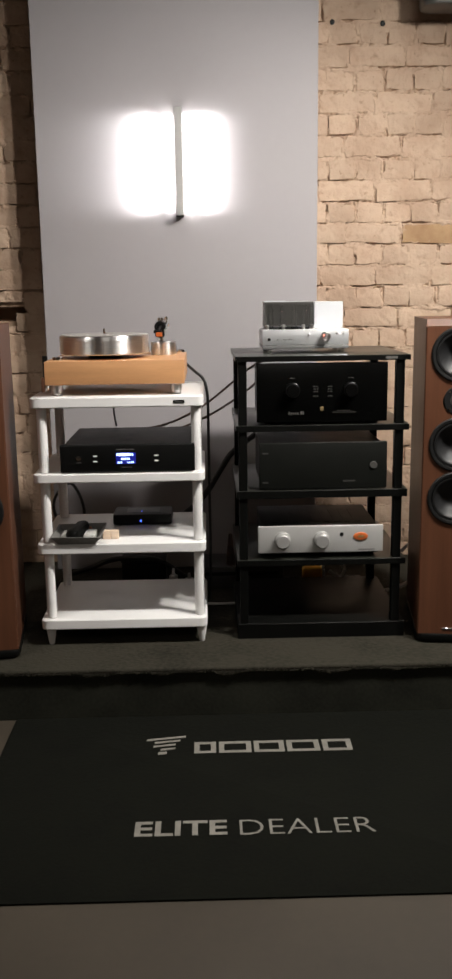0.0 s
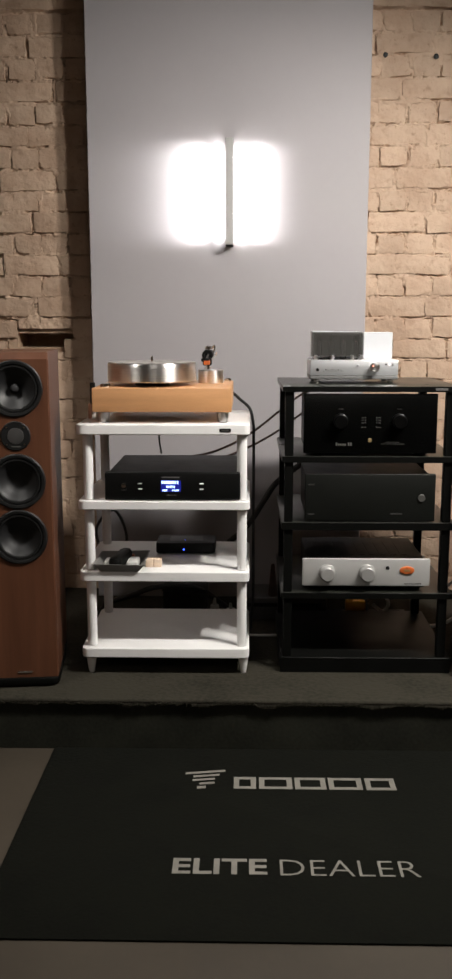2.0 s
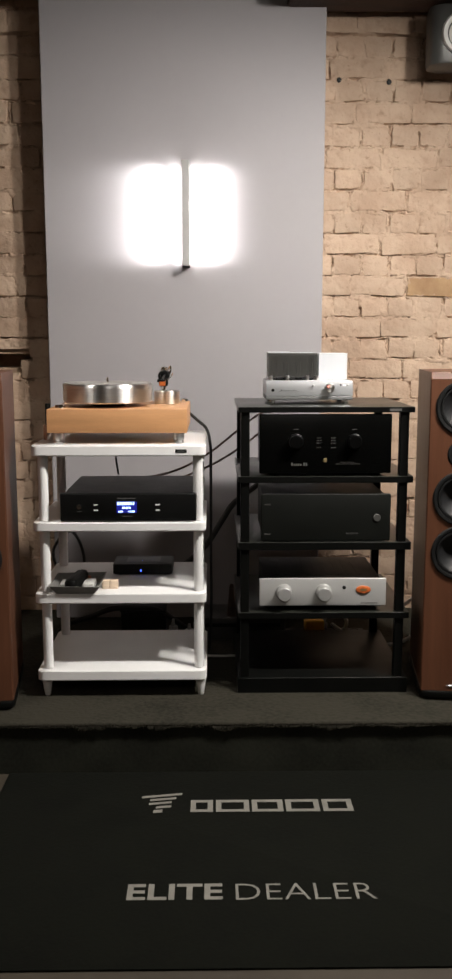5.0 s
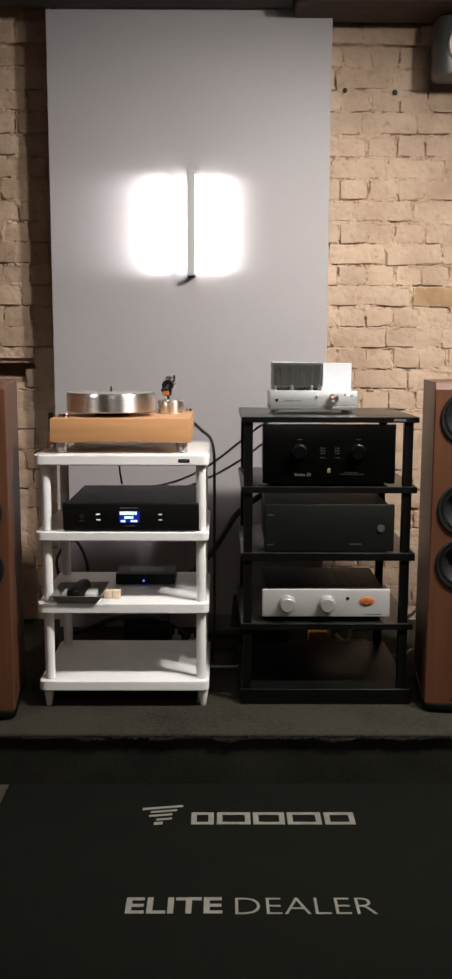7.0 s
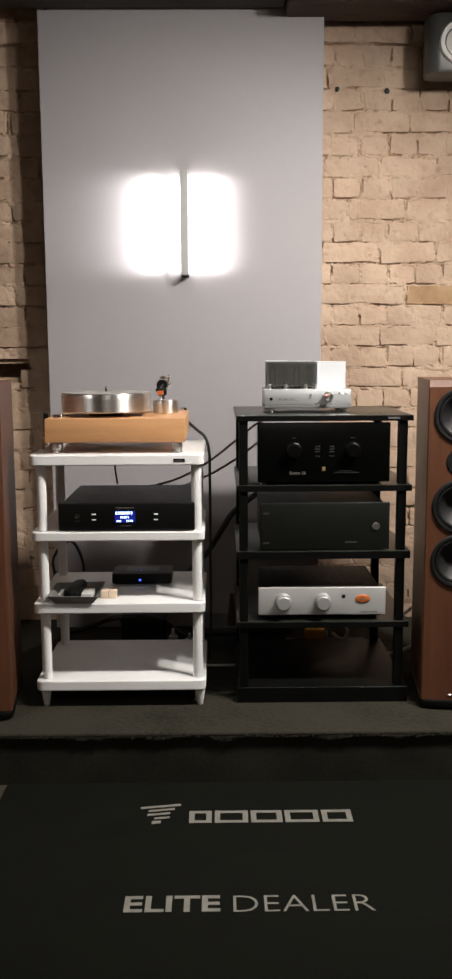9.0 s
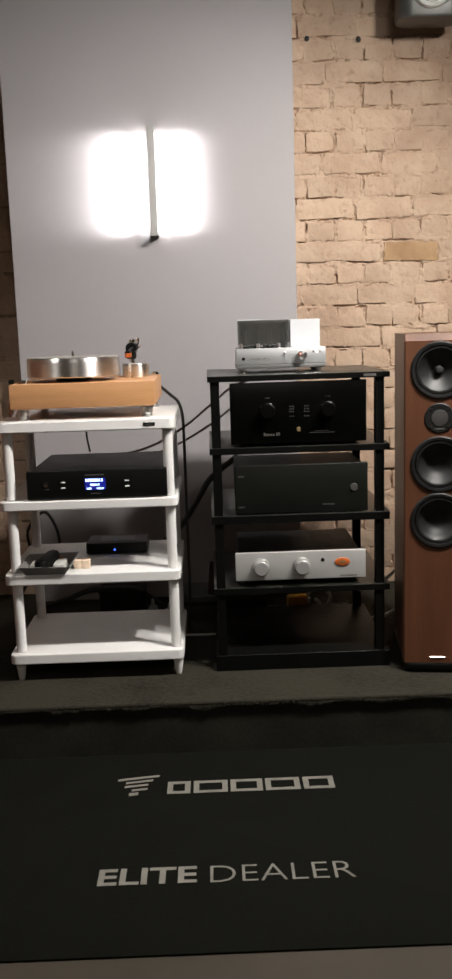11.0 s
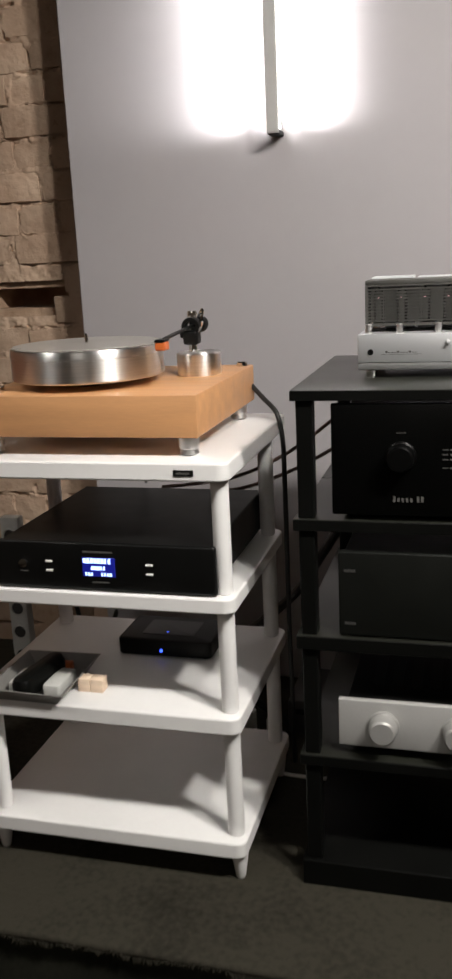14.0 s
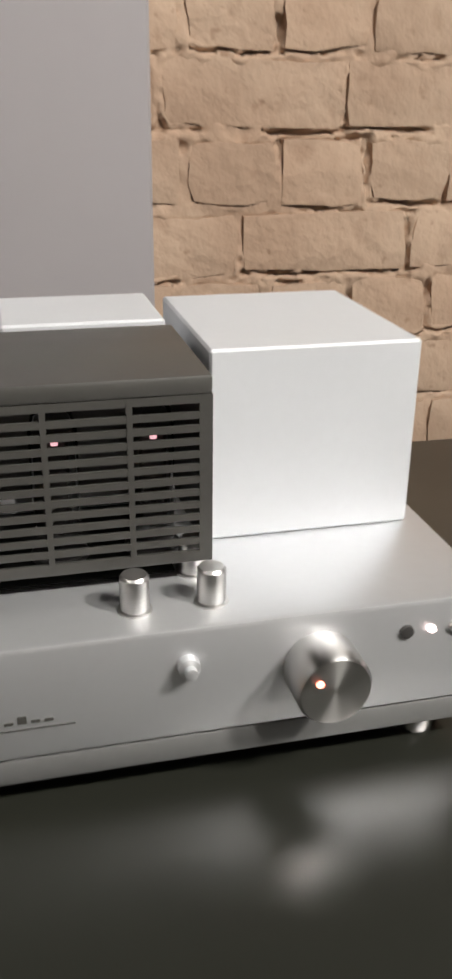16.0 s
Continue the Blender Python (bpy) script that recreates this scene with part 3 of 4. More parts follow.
pl = part("platter", lathe([(0, 0.122), (0.148, 0.122), (0.1515, 0.125), (0.1515, 0.165), (0.1505, 0.1655), (0.1505, 0.167), (0.1515, 0.1675), (0.1515, 0.180), (0.1495, 0.183), (0, 0.183)], Matrix.Translation((-0.051, 0.172, 0.008)), 96), PLATTER, tt, "thick brushed steel platter")
part("platter_mat", lathe([(0, 0.1835), (0.146, 0.1835), (0.1475, 0.1845), (0.146, 0.186), (0.055, 0.1865), (0.05, 0.186), (0, 0.186)], Matrix.Translation((-0.051, 0.172, 0.008)), 64), material("pale_acrylic", (0.30, 0.28, 0.26), 0.3, vary=0.03, scale=10), pl, "pale glossy platter mat")
part("spindle", lathe([(0, 0.186), (0.0036, 0.186), (0.0036, 0.2), (0.002, 0.205), (0, 0.2055)], Matrix.Translation((-0.051, 0.172, 0.008)), 16), CHROME, pl)
part("bearing", cyl(-0.051, 0.172, 0.115, 0.130, 0.06), BLACKMET, tt)
for bx, by, br, bh in ((-0.195, 0.05, 0.017, 0.012), (0.205, 0.41, 0.012, 0.01)):
    part("screw_cap", lathe([(0, 0.115), (br, 0.115), (br, 0.115 + bh - 0.002), (br - 0.002, 0.115 + bh), (0, 0.115 + bh)], Matrix.Translation((bx, by, 0)), 24), CHROME, tt)
arm = part("arm_base", lathe([(0, 0.115), (0.0445, 0.115), (0.0455, 0.117), (0.0455, 0.158), (0.043, 0.161), (0, 0.161)], Matrix.Translation((0.146, 0.285, 0)), 48), PLATTER, tt, "polished tonearm base")
part("arm_post", cyl(0.135, 0.285, 0.161, 0.178, 0.009), CHROME, arm)
part("arm_bearing", box(0.118, 0.150, 0.268, 0.300, 0.176, 0.205, 0.006, 3), BLACKMET, arm, "black gimbal block")
part("arm_yoke", lathe([(0.012, -0.012), (0.019, -0.012), (0.021, 0), (0.019, 0.012), (0.012, 0.012), (0.012, -0.012)], Matrix.Translation((0.135, 0.283, 0.212)) @ Matrix.Rotation(radians(90), 4, "X"), 24, cap=False), BLACKMET, arm)
part("bearing_cap", lathe([(0, -0.008), (0.009, -0.008), (0.011, 0), (0.009, 0.007), (0, 0.009)], Matrix.Translation((0.137, 0.284, 0.237)), 20), CHROME, arm)
part("arm_tube", tube([(0.137, 0.305, 0.213), (0.137, 0.27, 0.213), (0.138, 0.19, 0.210), (0.140, 0.10, 0.206), (0.141, 0.085, 0.205)], 0.0038), BLACKMET, arm, "black tonearm")
part("headshell", box(0.131, 0.151, 0.060, 0.090, 0.202, 0.207, 0.0015, 1), BLACKMET, arm)
part("counterweight", lathe([(0, 0), (0.016, 0), (0.018, 0.003), (0.018, 0.024), (0.015, 0.027), (0, 0.027)], Matrix.Translation((0.137, 0.312, 0.214)) @ Matrix.Rotation(radians(-90), 4, "X"), 24), BLACKMET, arm)
part("finger_lift", tube([(0.150, 0.27, 0.20), (0.163, 0.255, 0.213), (0.168, 0.25, 0.224)], 0.0022, 6), CHROME, arm)
part("cartridge", box(0.131, 0.151, 0.062, 0.088, 0.187, 0.2018, 0.002, 1), ORANGE, arm, "orange cartridge at the end of the tonearm")
part("bias_weight", tube([(0.150, 0.29, 0.235), (0.158, 0.285, 0.246), (0.160, 0.28, 0.236), (0.155, 0.28, 0.222)], 0.003, 8), CHROME, arm)
part("lift_lever", box(0.112, 0.124, 0.27, 0.29, 0.19, 0.202, 0.003, 2), BLACKMET, arm)
motor = thing("motor_unit", (-0.548, 3.16, 1.0303), "silver motor cylinder standing beside the wooden turntable", "turntable motor")
part("motor_body", cyl(0, 0, 0, 0.055, 0.017, soft=0.003), CHROME, motor)
part("motor_top", cyl(0.0, 0, 0.055, 0.125, 0.009), GREYMET, motor)

# ---- disc player ----
cd = thing("disc_player", (-0.2685, 2.998, 0.7773), "black metal disc player with a lit blue display", "disc player")
part("case", box(-0.212, 0.212, 0.012, 0.43, 0.008, 0.092, 0.002, 1), BLACKMET, cd)
fp = part("front_panel", box(-0.2205, 0.2245, 0, 0.014, 0.003, 0.0965, 0.005, 3), BLACKMET, cd)
part("display", box(-0.036, 0.030, -0.0012, 0.002, 0.031, 0.0685, 0.001, 1), SCREEN, fp, "lit blue display")
random.seed(5)
for z, x0, x1, n, hh in ((0.0575, -0.033, 0.024, 8, 0.0095), (0.0445, -0.018, 0.012, 5, 0.007), (0.033, -0.030, -0.014, 3, 0.006), (0.033, 0.002, 0.024, 4, 0.006)):
    for k in range(n):
        a = x0 + (x1 - x0) * k / n
        part("screen_bar", box(a, a + (x1 - x0) / n * random.uniform(0.5, 0.8), -0.0018, -0.0012, z, z + hh), SCREENTEXT, fp, smooth=False)
part("maker_print", box(-0.033, 0.026, -0.0008, 0.001, 0.0775, 0.081), DIMPRINT, fp)
part("model_print", box(-0.018, 0.016, -0.0008, 0.001, 0.0185, 0.021), DIMPRINT, fp)
part("jack_socket", lathe([(0, 0), (0.008, 0), (0.008, 0.003), (0.0, 0.002)], front(-0.158, 0, 0.052), 20), CHROME, fp)
part("jack_print", box(-0.166, -0.150, -0.0008, 0.001, 0.036, 0.0375), DIMPRINT, fp)
# Chrome buttons, coloured white for their glint.
for bx in (-0.104, 0.098):
    for bz in (0.058, 0.040):
        part("button", box(bx - 0.007, bx + 0.007, -0.003, 0.001, bz - 0.002, bz + 0.002, 0.001, 1), SPKWHITE, fp)
for fx in (-0.18, 0.18):
    for fy in (0.04, 0.38):
        part("foot", cyl(fx, fy, 0.0002, 0.009, 0.018), RUBBER, cd)

# ---- streamer box, tray and wooden blocks on the third shelf ----
st = thing("streamer", (-0.241, 3.232, 0.5372), "small black streaming box with blue indicator lights", "streamer")
part("case", slab(-0.106, 0.106, 0, 0.135, 0.004, 0.042, 0.012, 0.004), BLACKMET, st)
part("top_plate", slab(-0.06, 0.06, 0.03, 0.11, 0.0422, 0.0432, 0.004, 0.0004), PLASTIC, st)
part("indicator", lathe([(0, 0), (0.0035, 0), (0.003, 0.0015), (0, 0.002)], front(-0.006, 0.0, 0.018), 12), BLUELED, st, "blue light")
part("indicator", lathe([(0, 0.0432), (0.0022, 0.0432), (0, 0.0441)], Matrix.Translation((-0.004, 0.045, 0)), 12), BLUELED, st, "blue light")
for fx in (-0.08, 0.08):
    for fy in (0.02, 0.115):
        part("foot", cyl(fx, fy, 0.0002, 0.005, 0.007), RUBBER, st)
tr = thing("accessory_tray", (-0.446, 3.072, 0.5372), "dark grey flared plastic tray with clear packets and a black brush", "tray")
trb, rings = bmesh.new(), []
for hx, hy, zz in ((0.0, 0.0, 0.0004), (0.062, 0.078, 0.0004), (0.083, 0.096, 0.026), (0.085, 0.098, 0.0275), (0.081, 0.094, 0.0275), (0.060, 0.076, 0.003), (0.0, 0.0, 0.003)):
    rings.append([trb.verts.new((sx * hx, sy * hy, zz + (0.003 if hx > 0.07 and sx * sy > 0 else 0))) for sx, sy in ((-1, -1), (1, -1), (1, 1), (-1, 1))])
for a, b in zip(rings, rings[1:]):
    for k in range(4):
        trb.faces.new((a[k], a[(k + 1) % 4], b[(k + 1) % 4], b[k]))
bmesh.ops.remove_doubles(trb, verts=trb.verts[:], dist=0.0001)
bmesh.ops.recalc_face_normals(trb, faces=trb.faces[:])
part("tray_body", trb, TRAYGREY, tr, smooth=False)
part("packet", slab(-0.056, -0.024, -0.055, 0.02, 0.0032, 0.026, 0.006, 0.004), CLEARGREY, tr, "clear plastic packet")
part("packet", slab(0.020, 0.058, -0.055, 0.03, 0.0032, 0.027, 0.006, 0.004), CLEARGREY, tr, "clear plastic packet")
part("red_cap", box(0.0, 0.035, 0.045, 0.068, 0.0032, 0.026, 0.003, 2), ORANGE, tr, "dull red plastic cap")
bb = slab(-0.022, 0.022, -0.088, 0.055, 0.004, 0.048, 0.02, 0.012)
bmesh.ops.rotate(bb, verts=bb.verts[:], cent=(0, 0, 0.02), matrix=Matrix.Rotation(radians(-12), 3, "Z"))
for v in bb.verts:
    v.co.z += max(0.0, v.co.y) * 0.12
part("brush", bb, BLACKLAC, tr, "black brush handle")
for k in range(2):
    wb = thing("wooden_block", (-0.352 + 0.0275 * k, 3.068, 0.5372), "small pale beech block on the white shelf", "wooden block", "pale wooden blocks")
    part("block", box(-0.0132, 0.0132, -0.014, 0.014, 0, 0.028, 0.0015, 2), BLOCKWOOD, wb)

# ---- black rack ----
br = thing("hifi_rack", (0.383, 3.22, PODIUM_Z), "black lacquered five-shelf hi-fi rack with square posts", "rack")
BS = ((1.151, 0.018), (0.922, 0.021), (0.700, 0.026), (0.458, 0.021), (0.229, 0.055))
BX, BY0, BY1 = 0.289, -0.19, 0.335
for k, (z, th) in enumerate(BS):
    top = z - PODIUM_Z
    sh = part("shelf", box(-BX, BX, BY0 + 0.003, BY1, top - th, top, 0.001, 2), TOPLAC if k < 4 else BLACKLAC, br)
    # Front face split off: a darker lacquer copy carries its shade.
    part("shelf_front", box(-BX, BX, BY0, BY0 + 0.003, top - th, top - 0.0006, 0.0008, 1), BLACKLAC, sh, "front edge of the shelf in a darker copy of the lacquer")
    if k == 0:
        part("badge", box(0.205, 0.245, BY0 - 0.0018, BY0 + 0.003, top - 0.0135, top - 0.0055, 0.0006, 1), DIMPRINT, sh, "small grey badge")
        part("screw_hole", lathe([(0, 0), (0.005, 0), (0.0045, 0.0006), (0, 0.0004)], Matrix.Translation((0.195, -0.09, top)), 14), RUBBER, sh)
for (za, ta), (zb, tb) in zip(BS, BS[1:]):
    for px in (-0.266, 0.258):
        for py in (BY0 + 0.022, BY1 - 0.022):
            part("post", box(px - 0.0145, px + 0.0145, py - 0.0145, py + 0.0145, zb - PODIUM_Z, za - ta - PODIUM_Z, 0.002, 1), BLACKLAC, br)
for px in (-0.255, 0.25):
    for py in (BY0 + 0.03, BY1 - 0.03):
        part("foot", cyl(px, py, 0, BS[4][0] - BS[4][1] - PODIUM_Z + 0.0, 0.012 if BS[4][0] - BS[4][1] > PODIUM_Z else 0.01, soft=0.0), RUBBER, br) if BS[4][0] - BS[4][1] > PODIUM_Z + 0.001 else None

# ---- integrated amplifier with two knobs, on the upper shelf ----
ua = thing("integrated_amplifier", (0.381, 3.035, 0.9222), "glossy black amplifier with two dark knobs and dim markings", "amplifier")
part("case", box(-0.205, 0.205, 0.014, 0.345, 0.012, 0.180, 0.002, 1), BLACKMET, ua)
fp = part("front_panel", slab(-0.2175, 0.2175, 0, 0.016, 0.010, 0.205, 0.0045, 0.002), GLOSSBLACK, ua)
for kx in (-0.098, 0.094):
    kn = part("knob", lathe([(0, 0), (0.026, 0), (0.026, 0.004), (0.023, 0.006), (0.022, 0.026), (0.0195, 0.029), (0, 0.029)], front(kx, 0, 0.115), 36), KNOBBLACK, fp, "dark round knob")
    part("knob_print", box(kx - 0.008, kx + 0.008, -0.0006, 0.001, 0.1545, 0.1565), FAINT, fp)
random.seed(8)
for sx in (-1, 1):
    for k in range(4):
        z = 0.126 - 0.0085 * k - (0.006 if k == 3 else 0)
        part("indicator", box(0.002 + sx * 0.018 - 0.0014, 0.002 + sx * 0.018 + 0.0014, -0.0006, 0.001, z, z + 0.0028), DIMPRINT, fp, smooth=False)
        part("mark_print", box(0.002 + sx * 0.027 - 0.0045, 0.002 + sx * 0.027 + 0.0045, -0.0005, 0.001, z, z + 0.0024), FAINT, fp, smooth=False)
for k in range(7):
    a = -0.112 + 0.0072 * k + (0.004 if k > 4 else 0)
    bm = box(a, a + 0.0045, -0.0006, 0.001, 0.035, 0.0455 if k in (0, 5, 6) else 0.042)
    part("name_bar", bm, DIMPRINT, fp, smooth=False)
part("maker_badge", box(-0.006, 0.005, -0.0012, 0.001, 0.047, 0.060, 0.0008, 1), GOLD, fp, "small brass badge")
for k in range(12):
    a = 0.036 + 0.0066 * k
    part("model_bar", box(a, a + 0.0048, -0.0005, 0.001, 0.040, 0.0425), FAINT, fp, smooth=False)
for k in range(7):
    a = 0.050 + 0.0066 * k
    part("model_bar", box(a, a + 0.0048, -0.0005, 0.001, 0.0455, 0.048), FAINT, fp, smooth=False)
for fx in (-0.17, 0.17):
    for fy in (0.05, 0.3):
        part("foot", cyl(fx, fy, 0.0, 0.0125, 0.02), RUBBER, ua)

# ---- dark grey power amplifier on the middle shelf ----
pa = thing("power_amplifier", (0.387, 3.04, 0.7002), "dark grey metal power amplifier with one round button", "amplifier")
part("case", box(-0.21, 0.21, 0.014, 0.34, 0.012, 0.150, 0.002, 1), BLACKMET, pa)
fp = part("front_panel", box(-0.2155, 0.2155, 0, 0.016, 0.003, 0.162, 0.003, 3), GREYMET, pa)
part("button", lathe([(0, 0), (0.0125, 0), (0.0125, 0.003), (0.011, 0.0045), (0, 0.004)], front(0.170, 0, 0.082), 28), CAGE, fp, "round silver button")
for x0, x1, z in ((-0.205, -0.185, 0.124), (-0.205, -0.185, 0.024), (0.068, 0.107, 0.026)):
    part("print_bar", box(x0, x1, -0.0006, 0.001, z, z + 0.005), FAINT, fp)
for fx in (-0.17, 0.17):
    for fy in (0.05, 0.3):
        part("foot", cyl(fx, fy, 0.0, 0.0125, 0.02), RUBBER, pa)

# ---- silver amplifier on the fourth shelf ----
sa = thing("silver_amplifier", (0.381, 3.045, 0.4582), "black amplifier with a silver front, two knobs and an orange badge", "amplifier")
cs = part("case", box(-0.2, 0.2, 0.012, 0.345, 0.014, 0.108, 0.002, 1), BLACKMET, sa)
for k in range(9):
    part("cooling_slot", box(-0.16 + 0.036 * k, -0.14 + 0.036 * k, 0.08, 0.28, 0.1082, 0.1094), RUBBER, cs)
fp = part("front_panel", box(-0.2145, 0.2145, 0, 0.012, 0.020, 0.1145, 0.0025, 3), ALUFACE, sa, "silver front panel")
for kx in (-0.131, 0.003):
    part("knob", lathe([(0, 0), (0.029, 0), (0.029, 0.005), (0.026, 0.007), (0.0245, 0.03), (0.021, 0.0335), (0, 0.0335)], front(kx, 0, 0.0665), 40), KNOBSILVER, fp, "silver knob")
part("sensor", lathe([(0, 0), (0.0065, 0), (0.0065, 0.001), (0, 0.0006)], front(0.072, 0, 0.083), 20), RUBBER, fp, "black sensor window")
ov = lathe([(0, 0), (0.025, 0), (0.0245, 0.003), (0.022, 0.004), (0, 0.004)], front(0, 0, 0), 32)
bmesh.ops.scale(ov, vec=(1, 1, 0.55), verts=ov.verts[:])
bmesh.ops.translate(ov, vec=(0.137, 0, 0.0755), verts=ov.verts[:])
part("badge", ov, ORANGE, fp, "oval orange badge")
part("badge_print", box(0.127, 0.147, -0.0045, -0.003, 0.072, 0.079), GOLD, fp)
for k in range(8):
    part("print_bar", box(0.130 + 0.0072 * k, 0.135 + 0.0072 * k, -0.0005, 0.001, 0.0265, 0.0305), DIMPRINT, fp, smooth=False)
for fx in (-0.17, 0.17):
    for fy in (0.05, 0.3):
        part("foot", cyl(fx, fy, 0.0, 0.0145, 0.02), RUBBER, sa)

# ---- small valve amplifier on top ----
va = thing("valve_amplifier", (0.341, 3.18, 1.1512), "silver valve amplifier with a slotted grey cage and round knob", "valve amplifier")
AD = 0.20
part("chassis", box(-0.148, 0.148, 0, AD, 0.027, 0.079, 0.0025, 2), ALU, va)
part("base_lip", box(-0.1478, 0.1478, 0.0006, AD - 0.001, 0.014, 0.0268, 0.0025, 2), GREYALU, va, "grey base")
for fx in (-0.125, 0.125):
    for fy in (0.02, AD - 0.025):
        part("foot", lathe([(0, 0), (0.009, 0), (0.010, 0.002), (0.010, 0.012), (0.008, 0.0139), (0, 0.0139)], Matrix.Translation((fx, fy, 0)), 24), CHROME, va)
# slotted cage on pegs
CX0, CX1, CY0, CY1, CZ0, CZ1 = -0.138, 0.030, 0.035, 0.122, 0.090, 0.172
cg = part("cage", box(CX0, CX1, CY0 - 0.0003, CY1, CZ1 - 0.008, CZ1, 0.0016, 2), CAGE, va, "grey slotted cage")
part("rail", box(CX0, CX1, CY0, CY0 + 0.0016, CZ0, CZ0 + 0.005), CAGE, cg)
for sx in (CX0, CX1 - 0.0016):
    part("side_panel", box(sx, sx + 0.0016, CY0 + 0.0017, CY1 - 0.0017, CZ0, CZ1 - 0.008), CAGE, cg)
part("back_panel", box(CX0, CX1, CY1 - 0.0016, CY1, CZ0, CZ1 - 0.008), CAGE, cg)
N = 5
for k in range(N + 1):
    x = CX0 + (CX1 - CX0) * k / N
    w = 0.0055 if k in (0, N) else 0.0024
    a = CX0 if k == 0 else (CX1 - w if k == N else x - w / 2)
    part("upright", box(a, a + w, CY0 - 0.0002, CY0 + 0.0014, CZ0 + 0.005, CZ1 - 0.008), CAGE, cg, smooth=False)
NS = 12
part("rail", box(CX0 + 0.002, CX1 - 0.002, CY0, CY0 + 0.0013, CZ1 - 0.0115, CZ1 - 0.0081), CAGE, cg, smooth=False)
for k in range(1, NS):
    z = CZ0 + 0.004 + (CZ1 - 0.011 - CZ0 - 0.004) * k / NS
    part("slat", box(CX0 + 0.002, CX1 - 0.002, CY0, CY0 + 0.0013, z - 0.0015, z + 0.0015), CAGE, cg, smooth=False)
for px, py in ((-0.130, 0.019), (-0.074, 0.019), (-0.006, 0.019), (0.026, 0.019), (0.0235, 0.046)):
    part("peg", lathe([(0, 0.079), (0.0072, 0.079), (0.0072, 0.080), (0.0061, 0.0805), (0.0061, 0.0945), (0.0052, 0.0957), (0, 0.0957)], Matrix.Translation((px, py, 0)), 20), STEEL, va, "silver metal peg")
# Dark sheet laid on the silver deck for the shade under the cage.
part("deck_shade", box(CX0 + 0.006, CX1 - 0.014, CY0 + 0.012, CY1, 0.0792, 0.0802), GREYMET, va)
for k in range(4):
    vx = CX0 + 0.022 + 0.042 * k
    tb = part("valve", lathe([(0.0095, 0.082), (0.0105, 0.09), (0.0105, 0.142), (0.008, 0.151), (0.0025, 0.156), (0, 0.160)], Matrix.Translation((vx, CY0 + 0.035, 0)), 18), GLASS, va, "glass valve")
    part("anode", box(vx - 0.005, vx + 0.005, CY0 + 0.03, CY0 + 0.04, 0.095, 0.138, 0.001, 1), CAGE, tb)
    # Pink-white dot glows in place of a reflection on the glass.
    part("valve_glint", cyl(vx, CY0 + 0.0275, 0.137, 0.140, 0.0014, soft=0.0002, n=8), GLINT, tb, "small glowing dot for a glint on the valve")
    part("socket", cyl(vx, CY0 + 0.035, 0.0805, 0.0845, 0.013), PLASTIC, tb)
# transformer covers
TZ = 0.171
part("transformer_cover", box(0.0375, 0.1375, 0.074, 0.190, 0.0792, TZ, 0.0012, 1), COVERSILVER, va, "square silver transformer cover")
part("transformer_cover", box(-0.136, -0.058, 0.128, 0.192, 0.0792, TZ + 0.004, 0.0012, 1), COVERSILVER, va)
part("transformer_cover", box(-0.050, 0.028, 0.128, 0.192, 0.0792, TZ + 0.002, 0.0012, 1), COVERSILVER, va)
kn = part("volume_knob", lathe([(0, 0), (0.0155, 0), (0.016, 0.001), (0.016, 0.019), (0.0148, 0.021), (0.012, 0.0213), (0, 0.0208)], front(0.068, 0, 0.0547), 48), TURNED, va, "polished volume knob")
part("knob_light", lathe([(0, 0.0205), (0.0017, 0.0212), (0.001, 0.0222), (0, 0.0223)], front(0.061, 0, 0.0595), 12), REDLED, kn, "red light")
part("jack_socket", lathe([(0.0028, 0.0004), (0.0028, 0.002), (0.0052, 0.002), (0.0055, 0.0)], front(-0.125, 0, 0.0465), 24), BLACKMET, va)
part("toggle_switch", lathe([(0, 0), (0.0048, 0), (0.0045, 0.004), (0.0026, 0.005), (0.0026, 0.008), (0, 0.009)], front(0.012, 0, 0.0625), 20), ALU, va)
for kx, mt, kr in ((0.1065, PLASTIC, 0.0033), (0.118, WHITELED, 0.0018), (0.1295, STEEL, 0.0036)):
    part("indicator", lathe([(0, 0), (kr, 0), (kr * 0.9, 0.0014), (0, 0.0022)], front(kx, 0, 0.0648), 16), mt, va)
for k in range(11):
    a = -0.098 + 0.0052 * k
    part("name_bar", box(a, a + 0.0036, -0.0004, 0.001, 0.0448, 0.0460 + 0.0022 * (k % 4 == 0)), CAGE, va, smooth=False)
part("print_line", box(-0.106, -0.034, -0.0004, 0.001, 0.0418, 0.0423), CAGE, va, smooth=False)


# ---- cables and boxes behind the racks ----
def cable(points, r, mat, label, floor_name="cable"):
    ob = new(floor_name, mesh_of(floor_name, tube(points, r), mat))
    return tagged(ob, label, "cable")


cable([(-0.075, 3.45, 1.10), (-0.045, 3.43, 1.075), (-0.012, 3.41, 1.045), (0.001, 3.40, 0.99), (0.003, 3.40, 0.90), (0.003, 3.40, 0.56), (0.003, 3.41, 0.36), (-0.005, 3.45, 0.184)], 0.0055, CABLE, "black cable hanging beside the white rack")
cable([(-0.36, 3.62, 0.82), (-0.165, 3.6, 0.855), (-0.019, 3.6, 0.924), (0.109, 3.6, 1.022), (0.19, 3.59, 1.085), (0.26, 3.55, 1.11)], 0.0045, BROWNCABLE, "thin brown cable slung between the two racks")
